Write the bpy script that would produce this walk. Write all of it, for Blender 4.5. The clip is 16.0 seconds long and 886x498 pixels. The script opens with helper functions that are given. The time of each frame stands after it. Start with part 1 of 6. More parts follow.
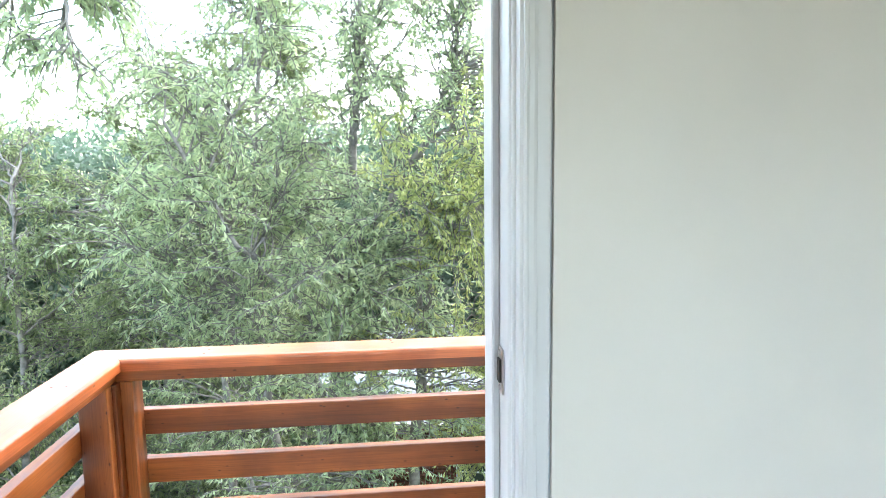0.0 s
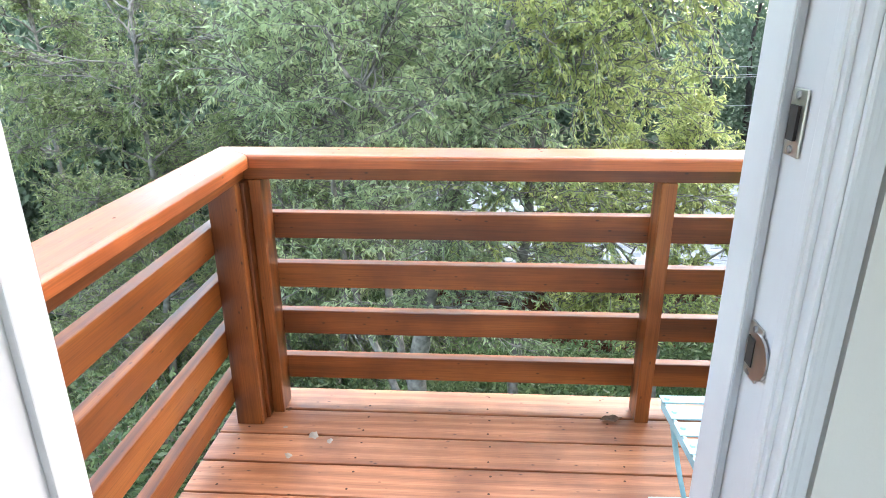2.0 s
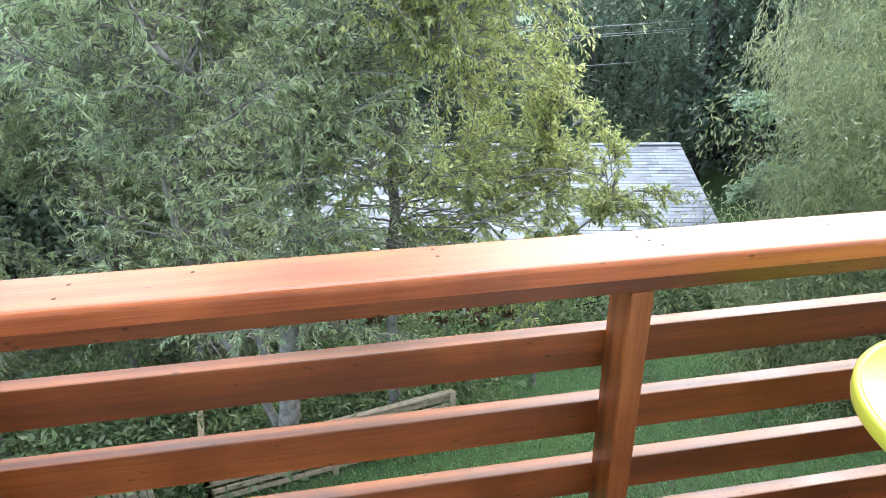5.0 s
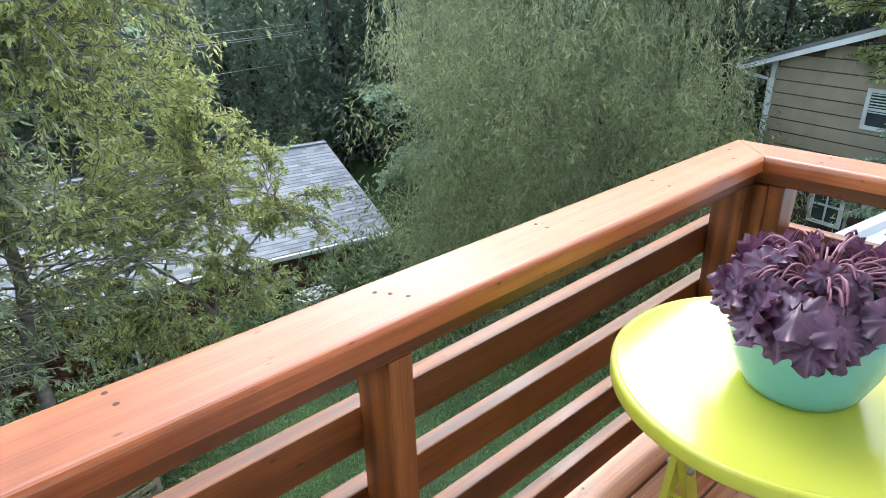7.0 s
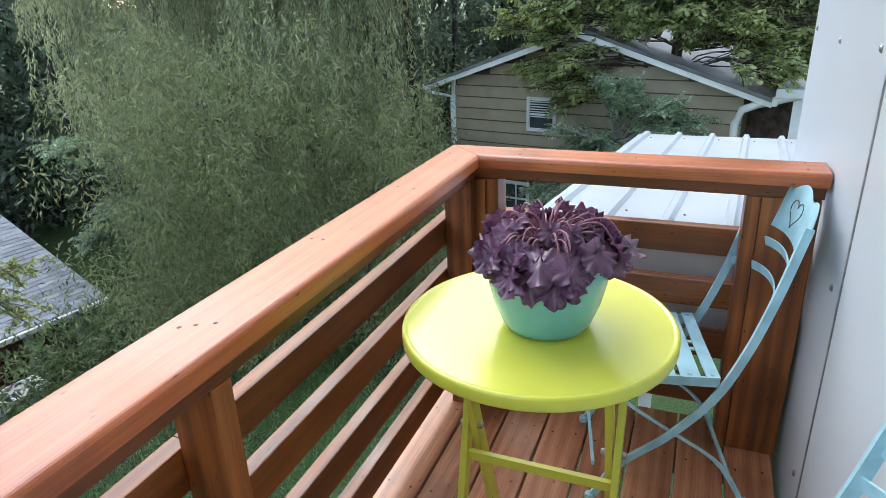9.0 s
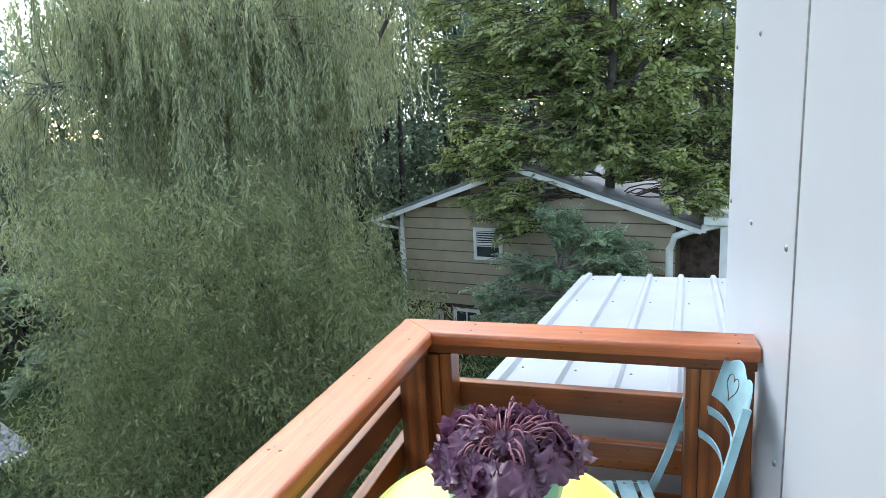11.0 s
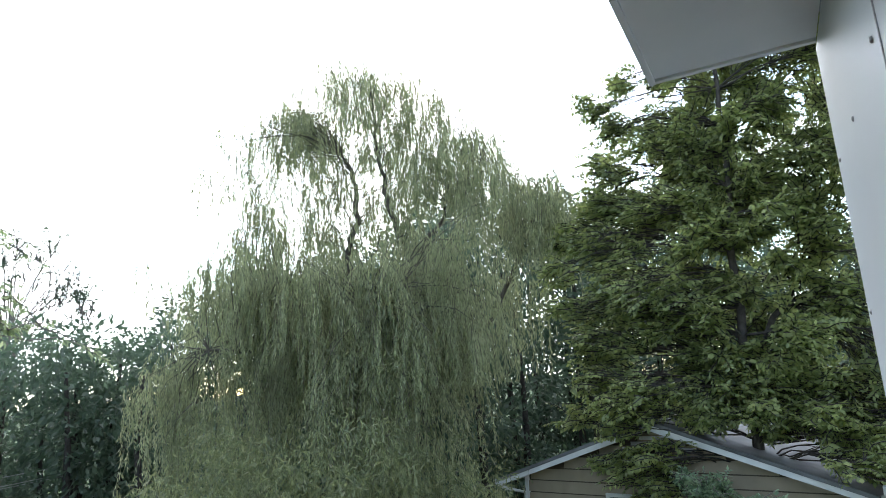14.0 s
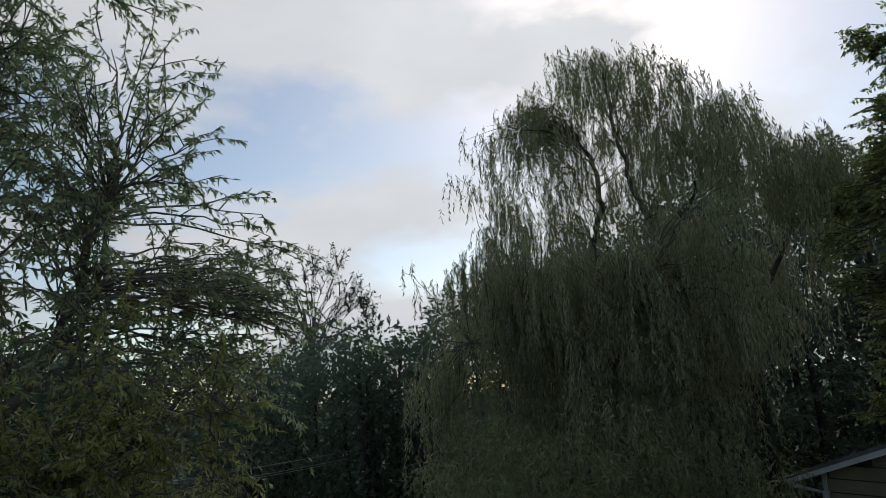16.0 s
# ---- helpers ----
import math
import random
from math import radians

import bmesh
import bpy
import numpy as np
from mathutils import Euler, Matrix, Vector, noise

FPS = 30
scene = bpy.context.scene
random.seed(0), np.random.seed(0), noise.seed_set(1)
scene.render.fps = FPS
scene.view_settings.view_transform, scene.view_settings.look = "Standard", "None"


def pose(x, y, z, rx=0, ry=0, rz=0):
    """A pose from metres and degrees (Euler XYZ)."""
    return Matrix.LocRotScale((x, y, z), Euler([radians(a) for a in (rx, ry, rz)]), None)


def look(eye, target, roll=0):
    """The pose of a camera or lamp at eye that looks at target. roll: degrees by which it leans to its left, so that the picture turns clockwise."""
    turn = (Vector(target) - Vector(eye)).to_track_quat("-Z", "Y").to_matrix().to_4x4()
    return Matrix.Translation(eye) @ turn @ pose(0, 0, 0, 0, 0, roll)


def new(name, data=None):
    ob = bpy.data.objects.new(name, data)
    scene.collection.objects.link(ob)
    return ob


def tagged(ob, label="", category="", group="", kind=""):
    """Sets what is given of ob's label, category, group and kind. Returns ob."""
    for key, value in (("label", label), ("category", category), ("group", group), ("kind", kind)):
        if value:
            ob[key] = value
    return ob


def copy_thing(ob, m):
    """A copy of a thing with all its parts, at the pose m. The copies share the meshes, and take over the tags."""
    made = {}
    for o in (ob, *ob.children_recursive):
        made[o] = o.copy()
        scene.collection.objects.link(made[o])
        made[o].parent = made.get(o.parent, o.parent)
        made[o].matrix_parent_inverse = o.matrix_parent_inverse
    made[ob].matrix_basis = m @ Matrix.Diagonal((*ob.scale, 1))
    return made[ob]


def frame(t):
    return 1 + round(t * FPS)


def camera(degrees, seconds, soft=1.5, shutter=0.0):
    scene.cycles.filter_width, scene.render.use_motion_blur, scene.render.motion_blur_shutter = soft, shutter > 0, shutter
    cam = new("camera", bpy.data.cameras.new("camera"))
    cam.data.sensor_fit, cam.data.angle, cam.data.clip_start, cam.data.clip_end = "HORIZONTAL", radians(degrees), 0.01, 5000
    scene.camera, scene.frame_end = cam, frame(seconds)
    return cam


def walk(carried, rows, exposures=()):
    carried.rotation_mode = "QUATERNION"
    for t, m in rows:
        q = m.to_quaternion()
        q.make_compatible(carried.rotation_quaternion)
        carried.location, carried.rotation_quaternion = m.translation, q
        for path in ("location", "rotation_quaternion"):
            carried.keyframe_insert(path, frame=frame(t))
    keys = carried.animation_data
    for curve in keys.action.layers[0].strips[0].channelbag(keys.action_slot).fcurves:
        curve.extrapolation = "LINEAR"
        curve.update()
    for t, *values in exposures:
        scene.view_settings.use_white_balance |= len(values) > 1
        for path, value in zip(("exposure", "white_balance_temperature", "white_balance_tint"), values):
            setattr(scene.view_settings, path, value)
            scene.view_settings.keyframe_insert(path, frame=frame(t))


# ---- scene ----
cam = camera(69.8, 16.0, soft=0.6)
PATH = [
    (0, (0.833, -2.08, 1.501), (1.036, -0.105, 1.261), -0.7),
    (0.5, (0.806, -2.062, 1.423), (0.874, -0.081, 1.154), -0.2),
    (1, (0.774, -2.025, 1.348), (0.771, -0.068, 0.938), -0.5),
    (1.5, (0.739, -1.956, 1.313), (0.674, -0.041, 0.741), -0.5),
    (2, (0.69, -1.826, 1.305), (0.578, 0.046, 0.61), -0.3),
    (2.5, (0.655, -1.65, 1.3), (0.517, 0.196, 0.545), -0.4),
    (3, (0.637, -1.527, 1.327), (0.501, 0.313, 0.555), -0.3),
    (3.2, (0.643, -1.477, 1.338), (0.507, 0.362, 0.563), -0.3),
    (5.3, (0.734, -0.887, 1.384), (1.183, 0.886, 0.575), -0.8),
    (5.5, (0.753, -0.86, 1.361), (1.305, 0.884, 0.553), -0.9),
    (6, (0.785, -0.79, 1.321), (1.581, 0.857, 0.514), -1.1),
    (6.5, (0.781, -0.686, 1.353), (1.823, 0.818, 0.546), -1.1),
    (7, (0.761, -0.637, 1.375), (1.968, 0.738, 0.568), -1.4),
    (7.5, (0.689, -0.614, 1.368), (2.082, 0.573, 0.562), -1.5),
    (8, (0.615, -0.614, 1.347), (2.169, 0.356, 0.543), -1.5),
    (8.2, (0.602, -0.618, 1.34), (2.202, 0.274, 0.536), -1.5),
    (10.3, (0.623, -0.63, 1.518), (2.441, -0.049, 0.921), -2.8),
    (10.5, (0.618, -0.627, 1.534), (2.454, -0.044, 0.999), -2.9),
    (11, (0.605, -0.63, 1.57), (2.475, -0.039, 1.177), -3.0),
    (11.5, (0.603, -0.632, 1.606), (2.498, -0.038, 1.363), -3.1),
    (12, (0.624, -0.642, 1.629), (2.53, -0.047, 1.517), -3.2),
    (12.5, (0.637, -0.657, 1.643), (2.541, -0.044, 1.664), -3.3),
    (13, (0.618, -0.67, 1.662), (2.486, 0.013, 1.871), -3.5),
    (13.5, (0.548, -0.643, 1.661), (2.367, 0.107, 2.022), -3.5),
    (14, (0.545, -0.662, 1.634), (2.288, 0.228, 2.043), -3.7),
    (14.5, (0.548, -0.724, 1.646), (2.198, 0.327, 2.063), -4.2),
    (15, (0.521, -0.761, 1.67), (2.065, 0.44, 2.089), -4.2),
    (15.5, (0.569, -0.734, 1.622), (1.98, 0.615, 2.058), -4.4),
    (16, (0.597, -0.754, 1.545), (1.853, 0.738, 1.988), -4.2),
]
# world, sun and exposure
EXPOSURES = [(0.0, 1.2), (1.0, 0.98), (2.0, 0.83), (3.2, 0.83), (5.3, 0.55), (7.0, 0.08), (8.2, -0.25), (10.3, -0.3), (11.5, 0.02), (12.5, 0.38), (13.5, -0.1), (14.5, -1.7), (15.3, -2.8), (16.0, -3.3)]
walk(cam, [(t, look(eye, target, roll)) for t, eye, target, roll in PATH], EXPOSURES)

SUN_EL, SUN_AZ = 37.0, 58.0     # degrees above the horizon; degrees from +y towards +x
world = bpy.data.worlds.new("sky")
scene.world = world
world.use_nodes = True
wn, wl = world.node_tree.nodes, world.node_tree.links
bg = wn["Background"]
sky = wn.new("ShaderNodeTexSky")
sky.sky_type = "NISHITA"
sky.sun_disc = False
sky.sun_elevation = radians(SUN_EL)
sky.sun_rotation = radians(SUN_AZ)
sky.air_density, sky.dust_density = 1.0, 0.6
wtc = wn.new("ShaderNodeTexCoord")
wmap = wn.new("ShaderNodeMapping")
wmap.inputs["Scale"].default_value = (1.0, 1.0, 2.2)
wmap.inputs["Location"].default_value = (0.269, 1.017, 4.702)
cloud = wn.new("ShaderNodeTexNoise")
cloud.inputs["Scale"].default_value = 2.3
cloud.inputs["Detail"].default_value = 8.0
cloud.inputs["Roughness"].default_value = 0.52
cover = wn.new("ShaderNodeValToRGB")
cover.color_ramp.elements[0].position, cover.color_ramp.elements[1].position = 0.44, 0.56
shade = wn.new("ShaderNodeTexNoise")
shade.inputs["Scale"].default_value = 3.0
shade.inputs["Detail"].default_value = 4.0
grey = wn.new("ShaderNodeValToRGB")
grey.color_ramp.elements[0].position, grey.color_ramp.elements[1].position = 0.35, 0.62
grey.color_ramp.elements[0].color = (22.5, 23.2, 24.4, 1)
grey.color_ramp.elements[1].color = (25.5, 26.2, 27.2, 1)
mixw = wn.new("ShaderNodeMix")
mixw.data_type = "RGBA"
wl.new(wtc.outputs["Generated"], wmap.inputs["Vector"])
wl.new(wmap.outputs["Vector"], cloud.inputs["Vector"])
wl.new(wmap.outputs["Vector"], shade.inputs["Vector"])
wl.new(cloud.outputs["Fac"], cover.inputs["Fac"])
wl.new(shade.outputs["Fac"], grey.inputs["Fac"])
wl.new(cover.outputs["Color"], mixw.inputs["Factor"])
bright = wn.new("ShaderNodeMix")
bright.data_type, bright.blend_type = "RGBA", "MULTIPLY"
bright.inputs["Factor"].default_value = 1.0
bright.inputs["B"].default_value = (12.0, 11.3, 10.3, 1)
wl.new(sky.outputs["Color"], bright.inputs["A"])
wl.new(bright.outputs["Result"], mixw.inputs["A"])
toward = wn.new("ShaderNodeVectorMath")
toward.operation = "DOT_PRODUCT"
toward.inputs[1].default_value = (math.sin(radians(SUN_AZ)) * math.cos(radians(SUN_EL)), math.cos(radians(SUN_AZ)) * math.cos(radians(SUN_EL)), math.sin(radians(SUN_EL)))
glow = wn.new("ShaderNodeMapRange")
glow.interpolation_type = "SMOOTHSTEP"
glow.inputs["From Min"].default_value, glow.inputs["From Max"].default_value = 0.0, 1.0
glow.inputs["To Min"].default_value, glow.inputs["To Max"].default_value = 0.55, 2.8
lit = wn.new("ShaderNodeVectorMath")
lit.operation = "SCALE"
wl.new(wtc.outputs["Generated"], toward.inputs[0])
wl.new(toward.outputs["Value"], glow.inputs["Value"])
wl.new(grey.outputs["Color"], lit.inputs[0])
wl.new(glow.outputs["Result"], lit.inputs["Scale"])
wl.new(lit.outputs["Vector"], mixw.inputs["B"])
wl.new(mixw.outputs["Result"], bg.inputs["Color"])
bg.inputs["Strength"].default_value = 0.105

sun = new("sun", bpy.data.lights.new("sun", "SUN"))
sun.data.energy = 0.9
sun.data.angle = radians(22)
sun.data.color = (1.0, 0.98, 0.95)
# Area lamp in an assumed, unseen rear window, added to brighten the room.
room_fill = new("room_fill_light", bpy.data.lights.new("room_fill_light", "AREA"))
room_fill.data.shape, room_fill.data.size, room_fill.data.size_y = "RECTANGLE", 3.6, 1.6
room_fill.data.energy = 6.5
room_fill.data.color = (1.0, 0.94, 1.0)
room_fill.matrix_world = look((0.7, -4.22, 1.35), (0.7, 0.0, 1.2))
_el, _az = radians(SUN_EL), radians(SUN_AZ)
sun.matrix_world = look((math.sin(_az) * math.cos(_el) * 30, math.cos(_az) * math.cos(_el) * 30, math.sin(_el) * 30), (0, 0, 0))


# ---------------------------------------------------------------- materials
def mat(name):
    m = bpy.data.materials.new(name)
    m.use_nodes = True
    return m, m.node_tree.nodes, m.node_tree.links, m.node_tree.nodes["Principled BSDF"]


def ramp(n, stops):
    r = n.new("ShaderNodeValToRGB")
    while len(r.color_ramp.elements) < len(stops):
        r.color_ramp.elements.new(0.5)
    for e, (p, c) in zip(r.color_ramp.elements, stops):
        e.position = p
        e.color = (*c, 1)
    return r


def coords(n, l, scale=(1, 1, 1), kind="Object"):
    tc, mp = n.new("ShaderNodeTexCoord"), n.new("ShaderNodeMapping")
    mp.inputs["Scale"].default_value = scale
    l.new(tc.outputs[kind], mp.inputs["Vector"])
    return mp


def noise_tex(n, l, vec, scale, detail=4.0, rough=0.5):
    t = n.new("ShaderNodeTexNoise")
    t.inputs["Scale"].default_value, t.inputs["Detail"].default_value, t.inputs["Roughness"].default_value = scale, detail, rough
    l.new(vec, t.inputs["Vector"])
    return t


def mix(n, l, a, b, fac, blend="MIX"):
    x = n.new("ShaderNodeMix")
    x.data_type, x.blend_type = "RGBA", blend
    for v, s in ((a, "A"), (b, "B"), (fac, "Factor")):
        if isinstance(v, (int, float)):
            x.inputs[s].default_value = v
        elif isinstance(v, tuple):
            x.inputs[s].default_value = (*v, 1)
        else:
            l.new(v, x.inputs[s])
    return x.outputs["Result"]


def bump(n, l, b, height, strength=0.2, distance=0.002):
    k = n.new("ShaderNodeBump")
    k.inputs["Strength"].default_value, k.inputs["Distance"].default_value = strength, distance
    l.new(height, k.inputs["Height"])
    l.new(k.outputs["Normal"], b.inputs["Normal"])


def plain(name, col, rough=0.5, metal=0.0, vary=0.12, scale=6.0, fine=90.0, bumpy=0.08, coat=0.0):
    """Paint, metal or plaster: a base colour with broad staining, fine grain and slight relief."""
    m, n, l, b = mat(name)
    c = coords(n, l)
    big, small = noise_tex(n, l, c.outputs[0], scale, 5), noise_tex(n, l, c.outputs[0], fine, 3)
    dark = tuple(max(0, v * (1 - vary * 1.6)) for v in col)
    lite = tuple(min(1, v * (1 + vary)) for v in col)
    r = ramp(n, [(0.3, dark), (0.55, col), (0.75, lite)])
    l.new(big.outputs["Fac"], r.inputs["Fac"])
    l.new(r.outputs["Color"], b.inputs["Base Color"])
    b.inputs["Roughness"].default_value, b.inputs["Metallic"].default_value = rough, metal
    b.inputs["Coat Weight"].default_value = coat
    bump(n, l, b, small.outputs["Fac"], bumpy * 2, 0.001)
    return m


def stained_wood(name, dark, mid, lite, axis, rough=0.35, coat=0.25, even=0.30):
    """Reddish stained softwood with long grain along one axis, knots and worn patches."""
    m, n, l, b = mat(name)
    info = n.new("ShaderNodeObjectInfo")
    tc = n.new("ShaderNodeTexCoord")
    off = n.new("ShaderNodeVectorMath")
    off.operation = "MULTIPLY_ADD"
    off.inputs[1].default_value = (1, 1, 1)
    sc = n.new("ShaderNodeCombineXYZ")
    rm = n.new("ShaderNodeMath")
    rm.operation = "MULTIPLY"
    rm.inputs[1].default_value = 37.0
    l.new(info.outputs["Random"], rm.inputs[0])
    for i in range(3):
        l.new(rm.outputs[0], sc.inputs[i])
    l.new(tc.outputs["Object"], off.inputs[0])
    l.new(sc.outputs[0], off.inputs[2])
    mp = n.new("ShaderNodeMapping")
    s = [22.0, 22.0, 22.0]
    s[axis] = 1.3
    mp.inputs["Scale"].default_value = s
    l.new(off.outputs[0], mp.inputs["Vector"])
    warp = noise_tex(n, l, mp.outputs[0], 0.55, 3)
    ring = n.new("ShaderNodeTexWave")
    ring.wave_type, ring.bands_direction = "BANDS", ("Y" if axis != 1 else "X")
    ring.inputs["Scale"].default_value, ring.inputs["Distortion"].default_value = 0.35, 9.0
    ring.inputs["Detail"].default_value, ring.inputs["Detail Scale"].default_value = 3.0, 0.6
    l.new(mp.outputs[0], ring.inputs["Vector"])
    mp2 = n.new("ShaderNodeMapping")
    s2 = [260.0, 260.0, 260.0]
    s2[axis] = 6.0
    mp2.inputs["Scale"].default_value = s2
    l.new(off.outputs[0], mp2.inputs["Vector"])
    fib = noise_tex(n, l, mp2.outputs[0], 1.0, 4, 0.6)
    broad = noise_tex(n, l, off.outputs[0], 4.0, 4)
    r = ramp(n, [(0.5 - even, dark), (0.5, mid), (0.5 + even, lite)])
    f = n.new("ShaderNodeMix")
    f.data_type = "FLOAT"
    f.inputs["Factor"].default_value = 0.26
    l.new(warp.outputs["Fac"], f.inputs["A"])
    l.new(ring.outputs["Fac"], f.inputs["B"])
    l.new(f.outputs["Result"], r.inputs["Fac"])
    fr = ramp(n, [(0.34, (0.58, 0.54, 0.52)), (0.6, (1.10, 1.10, 1.10))])
    l.new(fib.outputs["Fac"], fr.inputs["Fac"])
    c1 = mix(n, l, r.outputs["Color"], fr.outputs["Color"], 0.6, "MULTIPLY")
    br = ramp(n, [(0.34, (0.50, 0.43, 0.38)), (0.56, (1.06, 1.06, 1.06))])
    l.new(broad.outputs["Fac"], br.inputs["Fac"])
    c2 = mix(n, l, c1, br.outputs["Color"], 0.7, "MULTIPLY")
    kn = n.new("ShaderNodeTexVoronoi")
    mp3 = n.new("ShaderNodeMapping")
    s3 = [7.0, 7.0, 7.0]
    s3[axis] = 3.2
    mp3.inputs["Scale"].default_value = s3
    l.new(off.outputs[0], mp3.inputs["Vector"])
    l.new(mp3.outputs[0], kn.inputs["Vector"])
    kr = ramp(n, [(0.05, (0.22, 0.15, 0.12)), (0.13, (1, 1, 1))])
    l.new(kn.outputs["Distance"], kr.inputs["Fac"])
    c3 = mix(n, l, c2, kr.outputs["Color"], 0.85, "MULTIPLY")
    l.new(c3, b.inputs["Base Color"])
    rr = ramp(n, [(0.3, (rough - 0.08,) * 3), (0.7, (rough + 0.15,) * 3)])
    l.new(broad.outputs["Fac"], rr.inputs["Fac"])
    l.new(rr.outputs["Color"], b.inputs["Roughness"])
    b.inputs["Coat Weight"].default_value, b.inputs["Coat Roughness"].default_value = coat, 0.32
    bump(n, l, b, fib.outputs["Fac"], 0.25, 0.0012)
    return m


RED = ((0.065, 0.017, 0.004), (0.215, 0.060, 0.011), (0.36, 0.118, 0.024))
WOOD_X = stained_wood("stained_wood_along_x", *RED, 0, 0.38, 0.12)
WOOD_Y = stained_wood("stained_wood_along_y", *RED, 1, 0.38, 0.12)
WOOD_Z = stained_wood("stained_wood_upright", *RED, 2, 0.38, 0.12)
# Cap colour, lightened and pinkened to carry some of the sky's sheen.
CAPC_SHEEN = ((0.32, 0.074, 0.016), (0.46, 0.118, 0.028), (0.55, 0.172, 0.050))
CAP_X = stained_wood("cap_wood_along_x", *CAPC_SHEEN, 0, 0.36, 0.4, 0.48)
CAP_Y = stained_wood("cap_wood_along_y", *CAPC_SHEEN, 1, 0.36, 0.4, 0.48)
DECKC = ((0.24, 0.080, 0.032), (0.46, 0.18, 0.080), (0.66, 0.32, 0.17))
DECK = stained_wood("deck_wood", *DECKC, 0, 0.38, 0.3, 0.4)
WHITE_WALL = plain("white_wall_panel", (0.53, 0.56, 0.59), 0.38, 0, 0.03, 1.5, 60, 0.03)
WHITE_TRIM = plain("white_trim_paint", (0.60, 0.60, 0.61), 0.4, 0, 0.04, 5, 120, 0.05)
CREAM = plain("cream_wall_paint", (0.64, 0.615, 0.57), 0.6, 0, 0.03, 3, 200, 0.1)
CEIL = plain("ceiling_paint", (0.75, 0.74, 0.72), 0.7, 0, 0.03, 3, 120, 0.1)
ROOMFLOOR = stained_wood("room_floor_wood", (0.12, 0.07, 0.04), (0.2, 0.12, 0.07), (0.28, 0.18, 0.1), 0)
SOFFIT = plain("soffit_paint", (0.60, 0.61, 0.62), 0.5, 0, 0.04, 3, 80, 0.05)
RUBBER = plain("weatherstrip_rubber", (0.42, 0.42, 0.43), 0.7)
NICKEL = plain("satin_nickel", (0.55, 0.53, 0.5), 0.32, 1.0, 0.1, 30, 300, 0.05)
SCREW = plain("screw_metal", (0.35, 0.35, 0.36), 0.4, 0.9, 0.2, 40)
HOLE_SHADE = plain("painted_recess_shade", (0.02, 0.015, 0.012), 0.8)
SCREWHEAD = plain("stained_screw_head", (0.10, 0.045, 0.025), 0.6, 0.3, 0.3, 40)
LIME = plain("lime_enamel", (0.62, 0.62, 0.07), 0.30, 0, 0.05, 4, 60, 0.03, 0.15)
POTM = plain("turquoise_glaze", (0.16, 0.46, 0.45), 0.25, 0, 0.08, 9, 80, 0.03, 0.3)
CHAIRM = plain("light_blue_enamel", (0.36, 0.60, 0.66), 0.4, 0, 0.14, 14, 90, 0.12)
RUST = plain("rusty_edge", (0.17, 0.10, 0.06), 0.7, 0.2, 0.3, 40)
SOIL = plain("potting_soil", (0.05, 0.035, 0.025), 0.9, 0, 0.4, 60)
METALROOF = plain("white_metal_roofing", (0.37, 0.41, 0.45), 0.42, 0, 0.08, 2.0, 30, 0.05)
# Pale roofing darkened to grey: the trees' shade is in this colour.
SHADED_ROOF = plain("tree_shaded_grey_roofing", (0.15, 0.155, 0.16), 0.6, 0.0, 0.35, 1.5, 30, 0.1)
BEIGE = plain("beige_lap_siding", (0.33, 0.275, 0.195), 0.6, 0, 0.10, 3.0, 40, 0.1)
SIDING_GAP = plain("siding_joint_shadow_gap", (0.10, 0.075, 0.05), 0.8)
# Dark staining of the foundation; also stands in for the porch recess's shade.
STAIN_AND_SHADE = plain("foundation_stain_and_porch_shade", (0.07, 0.045, 0.035), 0.8, 0, 0.5, 9, 40, 0.3)
PALE = plain("flaking_whitewash", (0.42, 0.38, 0.33), 0.8, 0, 0.3, 20)
GUTTER = plain("gutter_white", (0.66, 0.67, 0.66), 0.4, 0, 0.08, 4)
GLASS_DARK = plain("window_glass_dark", (0.05, 0.06, 0.065), 0.06, 0, 0.2, 3, 5, 0.0)
GREYWOOD = plain("weathered_fence_wood", (0.24, 0.20, 0.15), 0.8, 0, 0.25, 12, 90, 0.3)
PALEWOOD = plain("pale_fence_wood", (0.27, 0.21, 0.14), 0.75, 0, 0.2, 12, 90, 0.3)
BARK = plain("grey_bark", (0.21, 0.195, 0.175), 0.9, 0, 0.35, 10, 60, 0.9)
BARKW = plain("willow_bark", (0.12, 0.11, 0.09), 0.9, 0, 0.35, 10, 60, 0.9)
BARKD = plain("dark_bark", (0.06, 0.052, 0.045), 0.9, 0, 0.35, 10, 60, 0.9)
WIRE = plain("wire_sheath", (0.35, 0.36, 0.36), 0.5)
STEM = plain("plant_stem", (0.30, 0.12, 0.16), 0.5)
STEM.use_backface_culling = False


